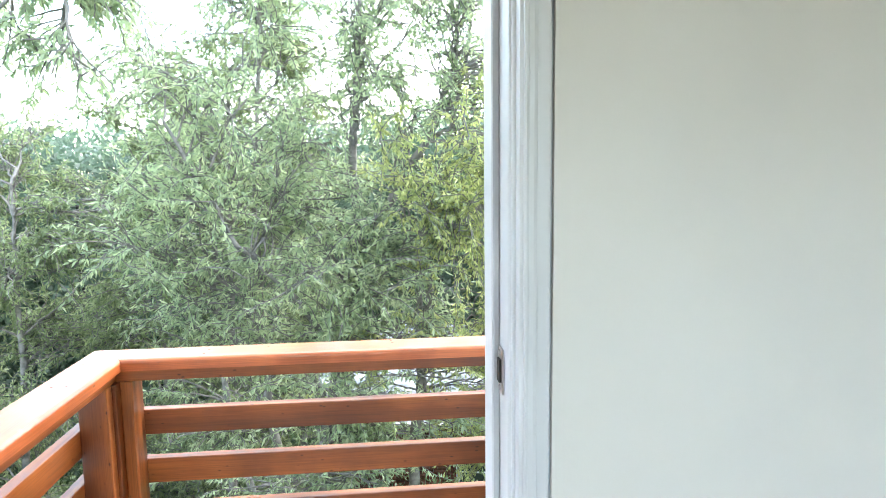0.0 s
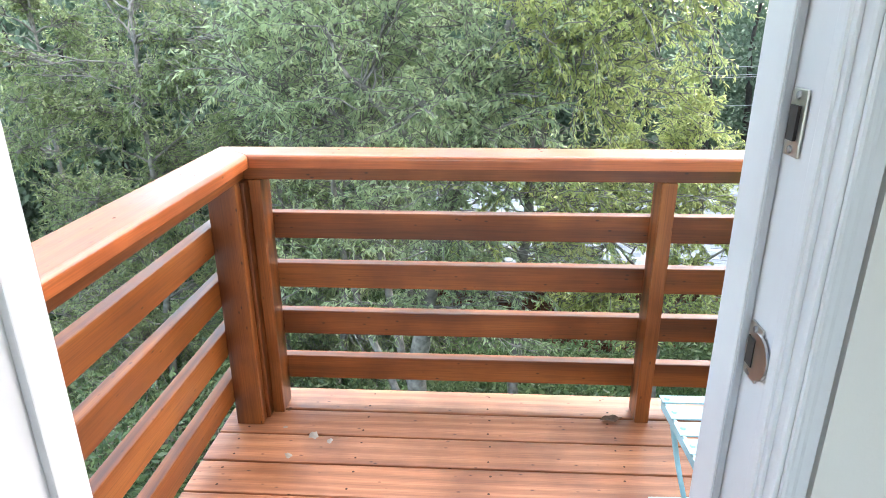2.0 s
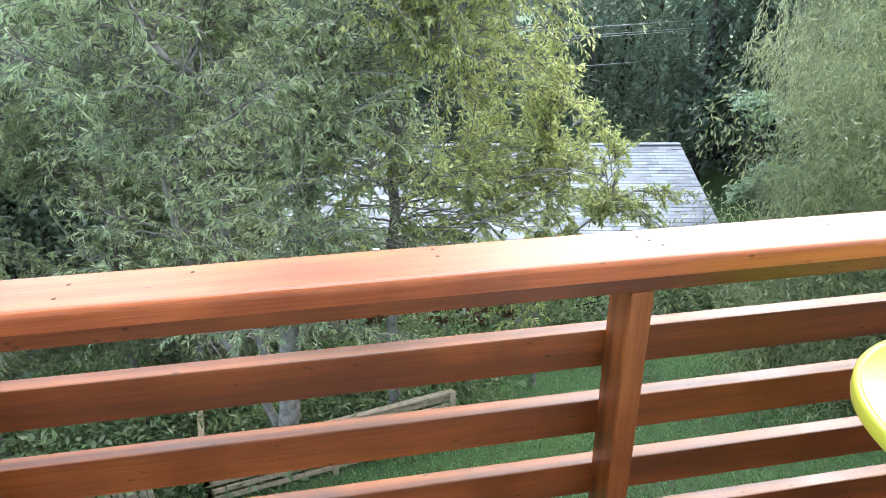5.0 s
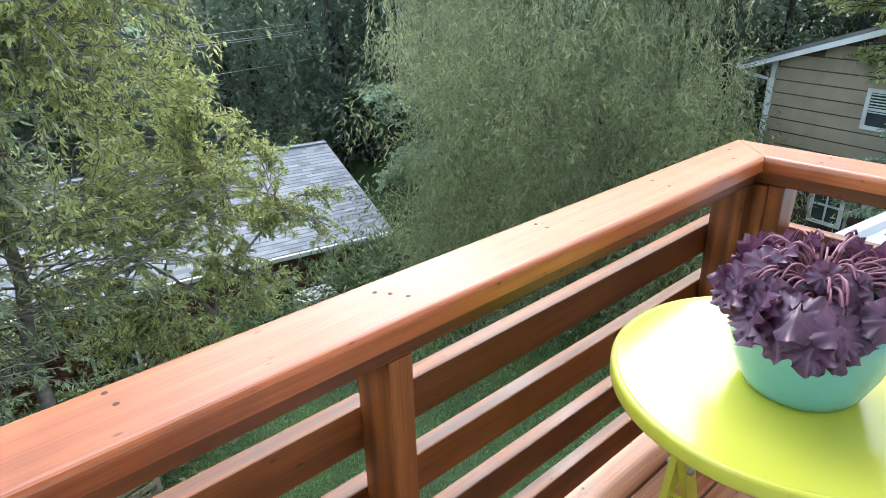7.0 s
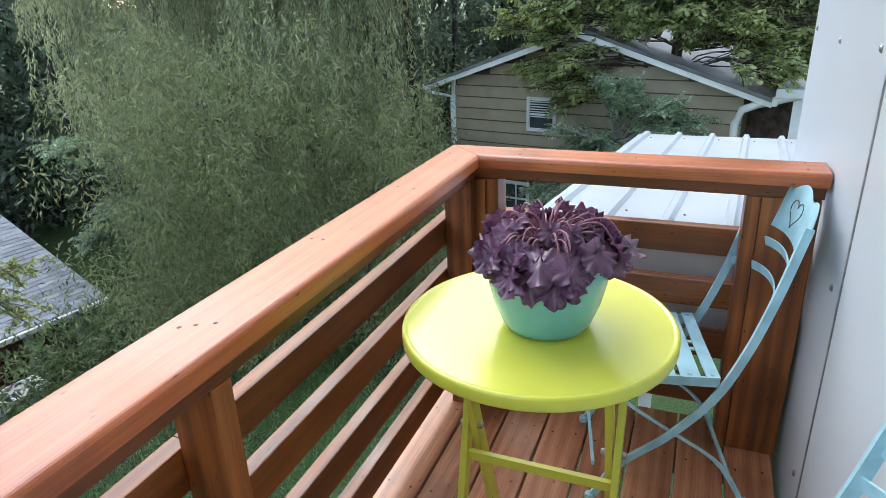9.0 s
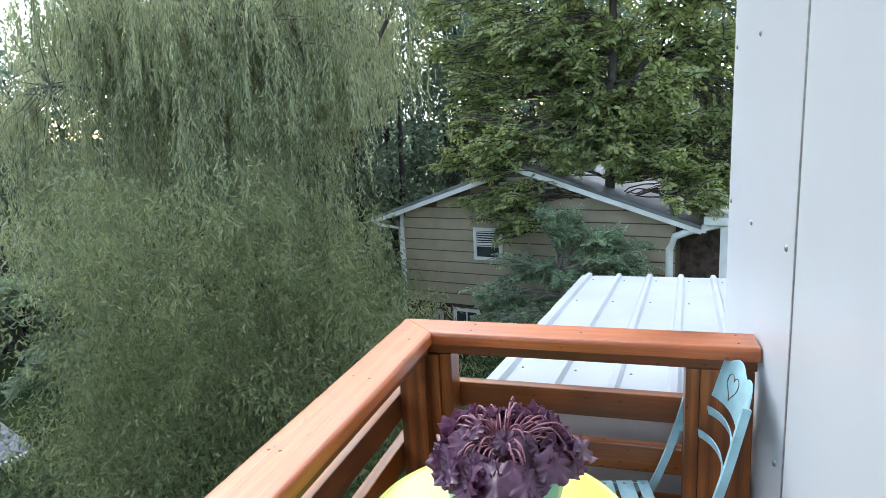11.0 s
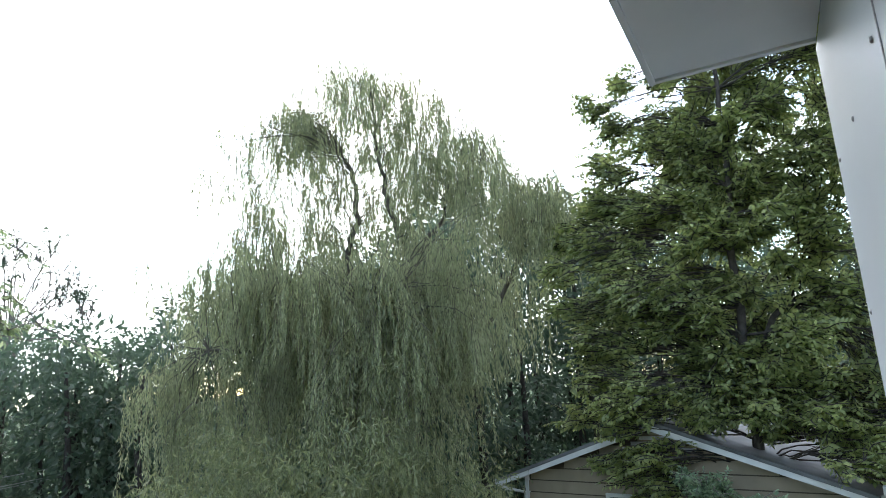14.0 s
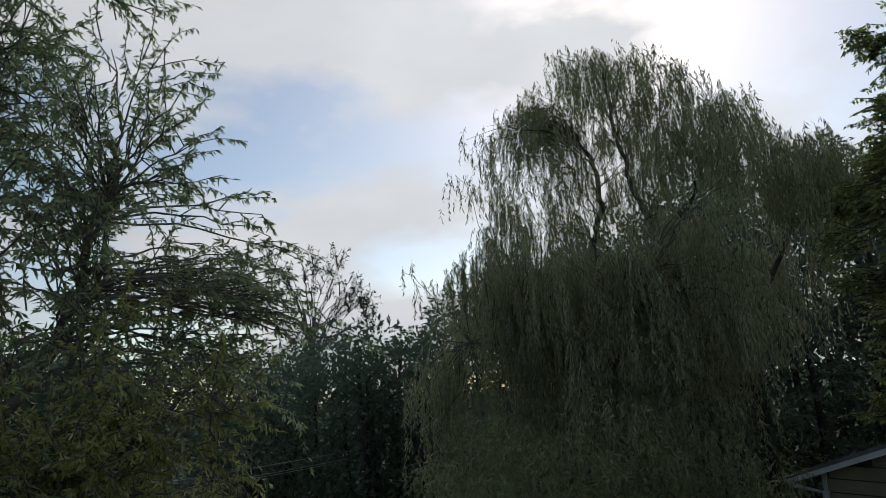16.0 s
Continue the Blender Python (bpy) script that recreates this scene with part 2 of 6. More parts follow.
def leaf_mat(name, dark, mid, lite, odd=None, gloss=0.34, streak=(0.9, 0.9, 0.9), share=0.5, lucent=0.5):
    m, n, l, b = mat(name)
    geo = n.new("ShaderNodeNewGeometry")
    broad = noise_tex(n, l, coords(n, l, streak).outputs[0], 1.0, 3)
    f = n.new("ShaderNodeMix")
    f.data_type = "FLOAT"
    f.inputs["Factor"].default_value = share
    l.new(geo.outputs["Random Per Island"], f.inputs["A"])
    l.new(broad.outputs["Fac"], f.inputs["B"])
    stops = [(0.15, dark), (0.5, mid), (0.8, lite)]
    if odd:
        stops.append((0.97, odd))
    r = ramp(n, stops)
    l.new(f.outputs["Result"], r.inputs["Fac"])
    l.new(r.outputs["Color"], b.inputs["Base Color"])
    b.inputs["Roughness"].default_value = gloss
    b.inputs["Specular IOR Level"].default_value = 0.6
    tr = n.new("ShaderNodeBsdfTranslucent")
    hs = n.new("ShaderNodeHueSaturation")
    hs.inputs["Value"].default_value, hs.inputs["Saturation"].default_value = 1.4, 1.1
    l.new(r.outputs["Color"], hs.inputs["Color"])
    l.new(hs.outputs["Color"], tr.inputs["Color"])
    ms = n.new("ShaderNodeMixShader")
    ms.inputs["Fac"].default_value = lucent
    l.new(b.outputs[0], ms.inputs[1])
    l.new(tr.outputs[0], ms.inputs[2])
    l.new(ms.outputs[0], n["Material Output"].inputs["Surface"])
    return m


LEAF_FRONT = leaf_mat("oblong_leaf", (0.19, 0.235, 0.14), (0.33, 0.40, 0.24), (0.51, 0.56, 0.34), (0.64, 0.60, 0.32), lucent=0.55)
LEAF_YELLOW = leaf_mat("yellowing_leaf", (0.22, 0.262, 0.105), (0.38, 0.425, 0.175), (0.56, 0.57, 0.25), (0.60, 0.54, 0.22), share=0.4)
LEAF_WILLOW = leaf_mat("willow_leaf", (0.185, 0.215, 0.118), (0.335, 0.365, 0.21), (0.53, 0.56, 0.345), (0.60, 0.52, 0.30), streak=(3.4, 3.4, 0.9), share=0.6)
LEAF_SLIM = leaf_mat("slim_leaf", (0.11, 0.145, 0.075), (0.22, 0.27, 0.135), (0.37, 0.41, 0.21), (0.46, 0.42, 0.22))
LEAF_DARK = leaf_mat("dark_leaf", (0.14, 0.178, 0.078), (0.26, 0.31, 0.13), (0.46, 0.50, 0.20), streak=(0.7, 0.7, 1.2), share=0.6)
LEAF_SHRUB = leaf_mat("feathery_shrub_leaf", (0.139, 0.209, 0.135), (0.247, 0.337, 0.211), (0.373, 0.476, 0.297))
LEAF_WOODS = leaf_mat("far_leaf", (0.048, 0.076, 0.052), (0.092, 0.135, 0.090), (0.165, 0.22, 0.145), streak=(0.5, 0.5, 0.6), share=0.7)
LEAF_BRUSH = leaf_mat("undergrowth_leaf", (0.070, 0.108, 0.052), (0.125, 0.180, 0.085), (0.22, 0.27, 0.135), (0.32, 0.25, 0.16))
LEAF_PURPLE = leaf_mat("purple_leaf", (0.022, 0.010, 0.020), (0.075, 0.030, 0.060), (0.24, 0.12, 0.20), (0.46, 0.33, 0.42), 0.3, streak=(24.0, 24.0, 24.0), share=0.7, lucent=0.25)
GRASS = leaf_mat("grass_blade", (0.084, 0.165, 0.068), (0.139, 0.255, 0.109), (0.220, 0.347, 0.149))


def ground_mat():
    m, n, l, b = mat("lawn_soil")
    c = coords(n, l)
    a, d = noise_tex(n, l, c.outputs[0], 0.5, 5), noise_tex(n, l, c.outputs[0], 30, 5)
    r = ramp(n, [(0.3, (0.035, 0.05, 0.02)), (0.5, (0.045, 0.085, 0.022)), (0.7, (0.07, 0.12, 0.03))])
    l.new(a.outputs["Fac"], r.inputs["Fac"])
    g = ramp(n, [(0.3, (0.5, 0.5, 0.5)), (0.7, (1.2, 1.2, 1.2))])
    l.new(d.outputs["Fac"], g.inputs["Fac"])
    l.new(mix(n, l, r.outputs["Color"], g.outputs["Color"], 0.8, "MULTIPLY"), b.inputs["Base Color"])
    b.inputs["Roughness"].default_value = 0.9
    bump(n, l, b, d.outputs["Fac"], 0.6, 0.03)
    return m


def random_tone(name, stops, rough=0.8):
    """A colour that differs from piece to piece, with grain."""
    m, n, l, b = mat(name)
    info = n.new("ShaderNodeObjectInfo")
    geo = n.new("ShaderNodeNewGeometry")
    add = n.new("ShaderNodeMath")
    add.operation = "ADD"
    l.new(info.outputs["Random"], add.inputs[0])
    l.new(geo.outputs["Random Per Island"], add.inputs[1])
    fr = n.new("ShaderNodeMath")
    fr.operation = "FRACT"
    l.new(add.outputs[0], fr.inputs[0])
    r = ramp(n, stops)
    l.new(fr.outputs[0], r.inputs["Fac"])
    c = coords(n, l)
    d = noise_tex(n, l, c.outputs[0], 45, 5)
    g = ramp(n, [(0.3, (0.72, 0.72, 0.72)), (0.7, (1.12, 1.12, 1.12))])
    l.new(d.outputs["Fac"], g.inputs["Fac"])
    l.new(mix(n, l, r.outputs["Color"], g.outputs["Color"], 0.8, "MULTIPLY"), b.inputs["Base Color"])
    b.inputs["Roughness"].default_value = rough
    bump(n, l, b, d.outputs["Fac"], 0.4, 0.003)
    return m


LAWN = ground_mat()
SHINGLE = random_tone("grey_shingle", [(0.0, (0.20, 0.22, 0.24)), (0.5, (0.28, 0.30, 0.33)), (1.0, (0.36, 0.38, 0.41))])
BRICK = random_tone("red_brick", [(0.0, (0.10, 0.035, 0.025)), (0.5, (0.17, 0.06, 0.04)), (1.0, (0.23, 0.10, 0.07))])
MORTAR = plain("mortar", (0.25, 0.23, 0.21), 0.9, 0, 0.2, 8)


# ---------------------------------------------------------------- builders
def part(name, bm, material, parent=None, label="", smooth=False):
    me = bpy.data.meshes.new(name)
    bm.to_mesh(me)
    bm.free()
    me.materials.append(material)
    if smooth:
        for p in me.polygons:
            p.use_smooth = True
    ob = new(name, me)
    if parent:
        ob.parent = parent
    if label:
        ob["label"] = label
    return ob


def raw(name, verts, faces, material, parent=None, smooth=False):
    """A mesh from numpy arrays: verts (n, 3), faces (m, 3 or 4)."""
    me = bpy.data.meshes.new(name)
    verts, faces = np.asarray(verts, np.float32), np.asarray(faces, np.int32)
    k = faces.shape[1]
    me.vertices.add(len(verts))
    me.vertices.foreach_set("co", verts.ravel())
    me.loops.add(faces.size)
    me.loops.foreach_set("vertex_index", faces.ravel())
    me.polygons.add(len(faces))
    me.polygons.foreach_set("loop_start", np.arange(0, faces.size, k, dtype=np.int32))
    me.polygons.foreach_set("loop_total", np.full(len(faces), k, np.int32))
    if smooth:
        me.polygons.foreach_set("use_smooth", np.ones(len(faces), bool))
    me.materials.append(material)
    me.update(calc_edges=True)
    ob = new(name, me)
    if parent:
        ob.parent = parent
    return ob


def empty(name, loc=(0, 0, 0), rz=0.0):
    ob = new(name)
    ob.matrix_basis = pose(*loc, 0, 0, rz)
    return ob


def box(bm, x0, x1, y0, y1, z0, z1, bevel=0.0, m=None):
    v = bmesh.ops.create_cube(bm, size=1.0)["verts"]
    for p in v:
        p.co = Vector(((x0 + x1) / 2 + p.co.x * (x1 - x0), (y0 + y1) / 2 + p.co.y * (y1 - y0), (z0 + z1) / 2 + p.co.z * (z1 - z0)))
    if m is not None:
        bmesh.ops.transform(bm, matrix=m, verts=v)
    if bevel:
        edges = list({e for p in v for e in p.link_edges})
        bmesh.ops.bevel(bm, geom=edges, offset=bevel, segments=2, affect="EDGES", profile=0.6)
    return bm


def boxed(name, b, material, parent=None, bevel=0.0, label=""):
    return part(name, box(bmesh.new(), *b, bevel=bevel), material, parent, label)


def prism(bm, outline, z0, z1):
    """An upright prism on a plan outline (counter-clockwise)."""
    lo = [bm.verts.new((x, y, z0)) for x, y in outline]
    hi = [bm.verts.new((x, y, z1)) for x, y in outline]
    bm.faces.new(hi)
    bm.faces.new(lo[::-1])
    for i in range(len(lo)):
        j = (i + 1) % len(lo)
        bm.faces.new((lo[i], lo[j], hi[j], hi[i]))
    return bm


def lathe(bm, profile, seg=48):
    rings = []
    for r, z in profile:
        rings.append([bm.verts.new((r * math.cos(2 * math.pi * i / seg), r * math.sin(2 * math.pi * i / seg), z)) for i in range(seg)] if r > 1e-5 else [bm.verts.new((0, 0, z))])
    for a, b in zip(rings, rings[1:]):
        for i in range(seg):
            j = (i + 1) % seg
            if len(a) == 1 and len(b) == 1:
                continue
            if len(a) == 1:
                bm.faces.new((a[0], b[j], b[i]))
            elif len(b) == 1:
                bm.faces.new((a[i], a[j], b[0]))
            else:
                bm.faces.new((a[i], a[j], b[j], b[i]))
    bmesh.ops.recalc_face_normals(bm, faces=bm.faces[:])
    return bm


def strip(bm, pts, side, width, thick):
    """A flat bar along pts: width across 'side', thickness across the rest. Ends closed."""
    side = Vector(side).normalized()
    rings = []
    for i, p in enumerate(pts):
        p = Vector(p)
        a, b = Vector(pts[max(0, i - 1)]), Vector(pts[min(len(pts) - 1, i + 1)])
        nrm = (b - a).cross(side).normalized()
        rings.append([bm.verts.new(p + side * (sx * width / 2) + nrm * (sn * thick / 2)) for sx, sn in ((-1, -1), (1, -1), (1, 1), (-1, 1))])
    for a, b in zip(rings, rings[1:]):
        for i in range(4):
            j = (i + 1) % 4
            bm.faces.new((a[i], a[j], b[j], b[i]))
    bm.faces.new(rings[0][::-1])
    bm.faces.new(rings[-1])
    bmesh.ops.recalc_face_normals(bm, faces=bm.faces[:])
    return bm


def tube(path, r0, r1, seg=7):
    """Vertices and quads of a tapering tube along path."""
    path = np.asarray(path, float)
    k = len(path)
    t = np.gradient(path, axis=0)
    t /= np.linalg.norm(t, axis=1, keepdims=True) + 1e-9
    ref = np.where(np.abs(t[:, 2:3]) > 0.9, np.array([[1.0, 0, 0]]), np.array([[0, 0, 1.0]]))
    u = np.cross(t, ref)
    u /= np.linalg.norm(u, axis=1, keepdims=True) + 1e-9
    w = np.cross(t, u)
    r = np.linspace(r0, r1, k)[:, None, None]
    a = np.linspace(0, 2 * np.pi, seg, endpoint=False)
    ring = path[:, None, :] + r * (np.cos(a)[None, :, None] * u[:, None, :] + np.sin(a)[None, :, None] * w[:, None, :])
    f = []
    for i in range(k - 1):
        for j in range(seg):
            n2 = (j + 1) % seg
            f.append((i * seg + j, i * seg + n2, (i + 1) * seg + n2, (i + 1) * seg + j))
    return ring.reshape(-1, 3), np.array(f, np.int32)


class Soup:
    """Gathers tubes or leaves into one mesh."""

    def __init__(self):
        self.v, self.f, self.n = [], [], 0

    def add(self, v, f):
        self.v.append(v)
        self.f.append(f + self.n)
        self.n += len(v)

    def make(self, name, material, parent=None, smooth=False):
        return raw(name, np.concatenate(self.v), np.concatenate(self.f), material, parent, smooth)


def leaves(centre, along, length, width, rng, fold=0.25):
    """Pointed leaves, one quad each pair of halves: centre (n,3) is the stalk end, along (n,3) their direction."""
    n = len(centre)
    along = along / (np.linalg.norm(along, axis=1, keepdims=True) + 1e-9)
    side = np.cross(along, rng.normal(size=(n, 3)))
    side /= np.linalg.norm(side, axis=1, keepdims=True) + 1e-9
    up = np.cross(side, along)
    L = (length * rng.uniform(0.7, 1.25, n))[:, None]
    W = (width * rng.uniform(0.75, 1.2, n))[:, None]
    a = centre
    b = centre + along * L * 0.45 + side * W * 0.5 + up * W * fold
    c = centre + along * L - up * L * 0.12
    d = centre + along * L * 0.45 - side * W * 0.5 + up * W * fold
    v = np.stack([a, b, c, d], 1).reshape(-1, 3)
    f = np.arange(n * 4, dtype=np.int32).reshape(n, 4)
    return v, f


def bend(p, q, rng, k=7, wobble=0.06, sag=0.0):
    p, q = np.asarray(p, float), np.asarray(q, float)
    s = np.linspace(0, 1, k)[:, None]
    L = np.linalg.norm(q - p)
    path = p + (q - p) * s
    off = np.cumsum(rng.normal(size=(k, 3)), 0) * wobble * L / k ** 0.5
    off -= s * off[-1]
    off[0] = 0
    path = path + off
    path[:, 2] += sag * L * (s[:, 0] * (1 - s[:, 0])) * 4
    return path


# ---------------------------------------------------------------- plan
WALL, INNER = -0.958, -1.20          # outer and inner face of the house wall
DOOR_L, DOOR_R, DOOR_H = 0.070, 1.02, 2.04
CAPTOP, RAIL_R = 0.914, 2.43
HOUSE_R = 3.24


def ground_z(x, y):
    x, y = np.asarray(x, float), np.asarray(y, float)
    z = -3.9 - 0.24 * np.clip(y, -4, 12.5) + 0.14 * np.clip(x - 2, -9, 12)
    r = np.hypot(x, y)
    z = z + np.clip(r - 26, 0, 60) * 0.085
    return z + 0.10 * np.sin(x * 0.7 + 1.3) * np.sin(y * 0.55) * np.clip(r / 6, 0, 1)


# ---------------------------------------------------------------- setting: ground, house
def make_ground():
    g = np.unique(np.concatenate([np.linspace(-26, 26, 80), np.linspace(-900, -26, 14), np.linspace(26, 900, 14)]))
    X, Y = np.meshgrid(g, g, indexing="ij")
    v = np.stack([X, Y, ground_z(X, Y)], -1).reshape(-1, 3)
    k = len(g)
    i, j = np.meshgrid(np.arange(k - 1), np.arange(k - 1), indexing="ij")
    a = (i * k + j).ravel()
    ob = raw("ground", v, np.stack([a, a + k, a + k + 1, a + 1], 1), LAWN, smooth=True)
    tagged(ob, "sloping green lawn ground below the balcony", "ground", kind="structure")


make_ground()


OPEN_L, OPEN_R = 0.0, 1.077           # hole in the wall; the frame stands in its inner half
ROOM_S = -4.2


def make_wall():
    bm = bmesh.new()
    z0, z1 = -6.5, 2.8
    box(bm, -4.5, OPEN_L, INNER, WALL, z0, z1)
    box(bm, OPEN_R, HOUSE_R, INNER, WALL, z0, z1)
    box(bm, OPEN_L, OPEN_R, INNER, WALL, DOOR_H + 0.06, z1)
    box(bm, OPEN_L, OPEN_R, INNER, WALL, z0, -0.04)
    tagged(part("wall_front", bm, WHITE_WALL), "white smooth panelled house wall with vertical seams", "wall", kind="structure")
    # inner lining in a warmer paint
    bm = bmesh.new()
    box(bm, -2.5, OPEN_L - 0.002, INNER - 0.012, INNER - 0.002, 0, 2.5)
    box(bm, OPEN_R + 0.002, 3.0, INNER - 0.012, INNER - 0.002, 0, 2.5)
    box(bm, OPEN_L - 0.002, OPEN_R + 0.002, INNER - 0.012, INNER - 0.002, DOOR_H + 0.06, 2.5)
    tagged(part("wall_lining", bm, CREAM), "cream painted plaster wall inside the room", "wall", kind="structure")
    for name, b in (("wall_east", (3.0, HOUSE_R, ROOM_S, INNER, -6.5, 2.8)), ("wall_west", (-2.7, -2.5, ROOM_S, INNER, -6.5, 2.8))):
        tagged(boxed(name, b, CREAM if name != "wall_east" else WHITE_WALL), "plain painted house wall", "wall", kind="structure")
    # rear wall with a wide window, added out of view to carry the room's lamp
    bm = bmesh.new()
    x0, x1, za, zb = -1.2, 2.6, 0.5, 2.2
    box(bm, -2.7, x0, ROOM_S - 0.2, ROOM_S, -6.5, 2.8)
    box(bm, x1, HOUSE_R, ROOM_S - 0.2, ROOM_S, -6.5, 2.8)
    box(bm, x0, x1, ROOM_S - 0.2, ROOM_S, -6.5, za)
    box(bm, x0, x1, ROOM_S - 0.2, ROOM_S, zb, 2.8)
    tagged(part("wall_south", bm, CREAM), "cream painted rear wall with an added wide window, out of view", "wall", kind="structure")
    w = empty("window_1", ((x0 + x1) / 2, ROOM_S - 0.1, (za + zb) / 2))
    tagged(w, "white framed wide window, added out of view at the room's rear", "window", kind="structure")
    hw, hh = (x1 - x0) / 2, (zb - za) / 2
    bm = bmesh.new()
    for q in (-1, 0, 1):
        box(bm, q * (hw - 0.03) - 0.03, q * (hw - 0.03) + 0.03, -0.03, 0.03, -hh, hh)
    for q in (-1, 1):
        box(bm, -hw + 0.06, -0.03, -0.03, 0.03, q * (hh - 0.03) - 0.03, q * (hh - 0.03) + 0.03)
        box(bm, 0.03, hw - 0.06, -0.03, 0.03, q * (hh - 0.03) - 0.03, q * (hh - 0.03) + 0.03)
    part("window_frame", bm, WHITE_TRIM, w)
    tagged(boxed("ceiling", (-2.5, 3.0, ROOM_S, INNER, 2.5, 2.62), CEIL), "white plaster room ceiling", "ceiling", kind="structure")
    tagged(boxed("floor", (-2.5, 3.0, ROOM_S, INNER, -0.2, -0.01), ROOMFLOOR), "brown wooden room floor", "floor", kind="structure")


make_wall()


def make_eave():
    """The roof's overhang above the balcony, with soffit panel, fascia and roof plate."""
    th = empty("eave")
    tagged(th, "grey-white painted roof overhang with flat soffit", "roof", kind="structure")
    boxed("soffit", (-4.5, 3.13, WALL + 0.004, -0.37, 2.80, 2.82), SOFFIT, th)
    boxed("fascia", (-4.5, 3.16, -0.37, -0.345, 2.785, 2.93), SOFFIT, th, 0.004)
    boxed("end_fascia", (3.13, 3.157, WALL + 0.004, -0.371, 2.787, 2.93), SOFFIT, th, 0.004)
    boxed("roof_plate", (-4.6, 3.2, -4.6, -0.34, 2.93, 3.02), SHINGLE, th)


make_eave()


def make_seams():
    """Panel joints and screws of the outer wall."""
    for x in (2.13, -1.2, -2.4):
        tagged(boxed("seam", (x - 0.004, x + 0.004, WALL, WALL + 0.003, -4.0, 2.79), SCREW), "thin grey joint between white wall panels", "trim", kind="structure")
    scr = lathe(bmesh.new(), [(0, 0.006), (0.006, 0.005), (0.009, 0.002), (0.009, 0.0)], 12)
    first = part("screw", scr, SCREW)
    tagged(first, "small grey screw head in the white wall panel", "screw", group="wall screws")
    first.matrix_basis = Matrix.Translation((2.22, WALL, 1.24)) @ pose(0, 0, 0, -90, 0, 0)
    for x, z0 in ((2.22, 0.14), (2.705, 0.115), (3.17, 0.12)):
        for k in range(5):
            z = z0 + 0.552 * k
            if x == 2.22 and k == 2:
                continue
            copy_thing(first, Matrix.Translation((x + 0.006 * ((k * 7) % 3 - 1), WALL, z)) @ pose(0, 0, 0, -90, 0, 0))


make_seams()


def make_door():
    fr = empty("door_1")
    tagged(fr, "white painted door frame with nickel strike plates, door swung open", "door", kind="structure")
    # jambs: outer stop, recess with weatherstrip, inner face
    for x, far, q in ((DOOR_R, OPEN_R - 0.002, 1), (DOOR_L, OPEN_L + 0.002, -1)):
        def span(a, b):
            return (x + a, x + b) if q > 0 else (x - b, x - a)
        lo, hi = (x, far) if q > 0 else (far, x)
        boxed("jamb", (lo, hi, INNER - 0.010, -1.052, 0.0, DOOR_H), WHITE_TRIM, fr, 0.002)
        boxed("stop", (*span(-0.012, 0.03), -1.115, -1.046, 0.0, DOOR_H), WHITE_TRIM, fr, 0.003)
        if q > 0:
            boxed("weatherstrip", (*span(-0.010, -0.0005), -1.1195, -1.1155, 0.0, DOOR_H), RUBBER, fr, 0.002)
        # stepped inner casing
        if q > 0:
            boxed("casing", (*span(0.005, 0.032), INNER - 0.030, INNER - 0.004, 0.0, DOOR_H + 0.06), WHITE_TRIM, fr, 0.006)
            boxed("casing_bead", (*span(0.010, 0.018), INNER - 0.038, INNER - 0.030, 0.0, DOOR_H + 0.02), WHITE_TRIM, fr, 0.004)
        boxed("jamb_bead", (*span(-0.004, 0.01), INNER - 0.002, INNER + 0.018, 0.0, DOOR_H), WHITE_TRIM, fr, 0.004)
    boxed("head_jamb", (OPEN_L + 0.002, OPEN_R - 0.002, INNER, -1.052, DOOR_H, DOOR_H + 0.058), WHITE_TRIM, fr)
    boxed("sill", (OPEN_L + 0.002, OPEN_R - 0.002, INNER, WALL + 0.01, -0.038, 0.004), NICKEL, fr, 0.003, "metal threshold")
    for z, round_lip in ((1.197, False), (0.928, True)):
        pl = bmesh.new()
        box(pl, DOOR_R - 0.004, DOOR_R - 0.001, -1.158, -1.125, z - 0.035, z + 0.035, 0.0012)
        if round_lip:
            v = bmesh.ops.create_cone(pl, cap_ends=True, segments=28, radius1=0.028, radius2=0.028, depth=0.003)["verts"]
            bmesh.ops.transform(pl, matrix=Matrix.Translation((DOOR_R - 0.0045, -1.155, z)) @ pose(0, 0, 0, 0, 90, 0), verts=v)
        p = part("strike_plate", pl, NICKEL, fr, "satin nickel strike plate")
        # No opening is cut: a raised near-black block paints the hole's shade.
        boxed("strike_hole_shade", (DOOR_R - 0.0075, DOOR_R - 0.0035, -1.150, -1.133, z - 0.018, z + 0.018), HOLE_SHADE, p, 0.0, "near-black block in place of the shaded latch hole")
        for dz in (-0.028, 0.028):
            sc = lathe(bmesh.new(), [(0, 0.0025), (0.004, 0.002), (0.0045, 0)], 10)
            o = part("plate_screw", sc, SCREW, p)
            o.matrix_basis = Matrix.Translation((DOOR_R - 0.004, -1.141, z + dz)) @ pose(0, 0, 0, 0, -90, 0)
    # leaf, swung inward against the room's side
    leaf = empty("leaf", (DOOR_L - 0.002, INNER - 0.014, 0.0), -96.0)
    leaf.parent = fr
    bm = box(bmesh.new(), 0.0, 0.90, -0.044, 0.0, 0.012, DOOR_H - 0.004, 0.003)
    part("leaf_board", bm, WHITE_TRIM, leaf)


make_door()


# ---------------------------------------------------------------- balcony
def bar(name, parent, x0, x1, y0, y1, z0, z1, material, bevel=0.004):
    """A board with its origin at its own middle, so that its grain is its own."""
    cx, cy, cz = (x0 + x1) / 2, (y0 + y1) / 2, (z0 + z1) / 2
    ob = part(name, box(bmesh.new(), x0 - cx, x1 - cx, y0 - cy, y1 - cy, z0 - cz, z1 - cz, bevel=bevel), material, parent)
    ob.location = (cx, cy, cz)
    return ob


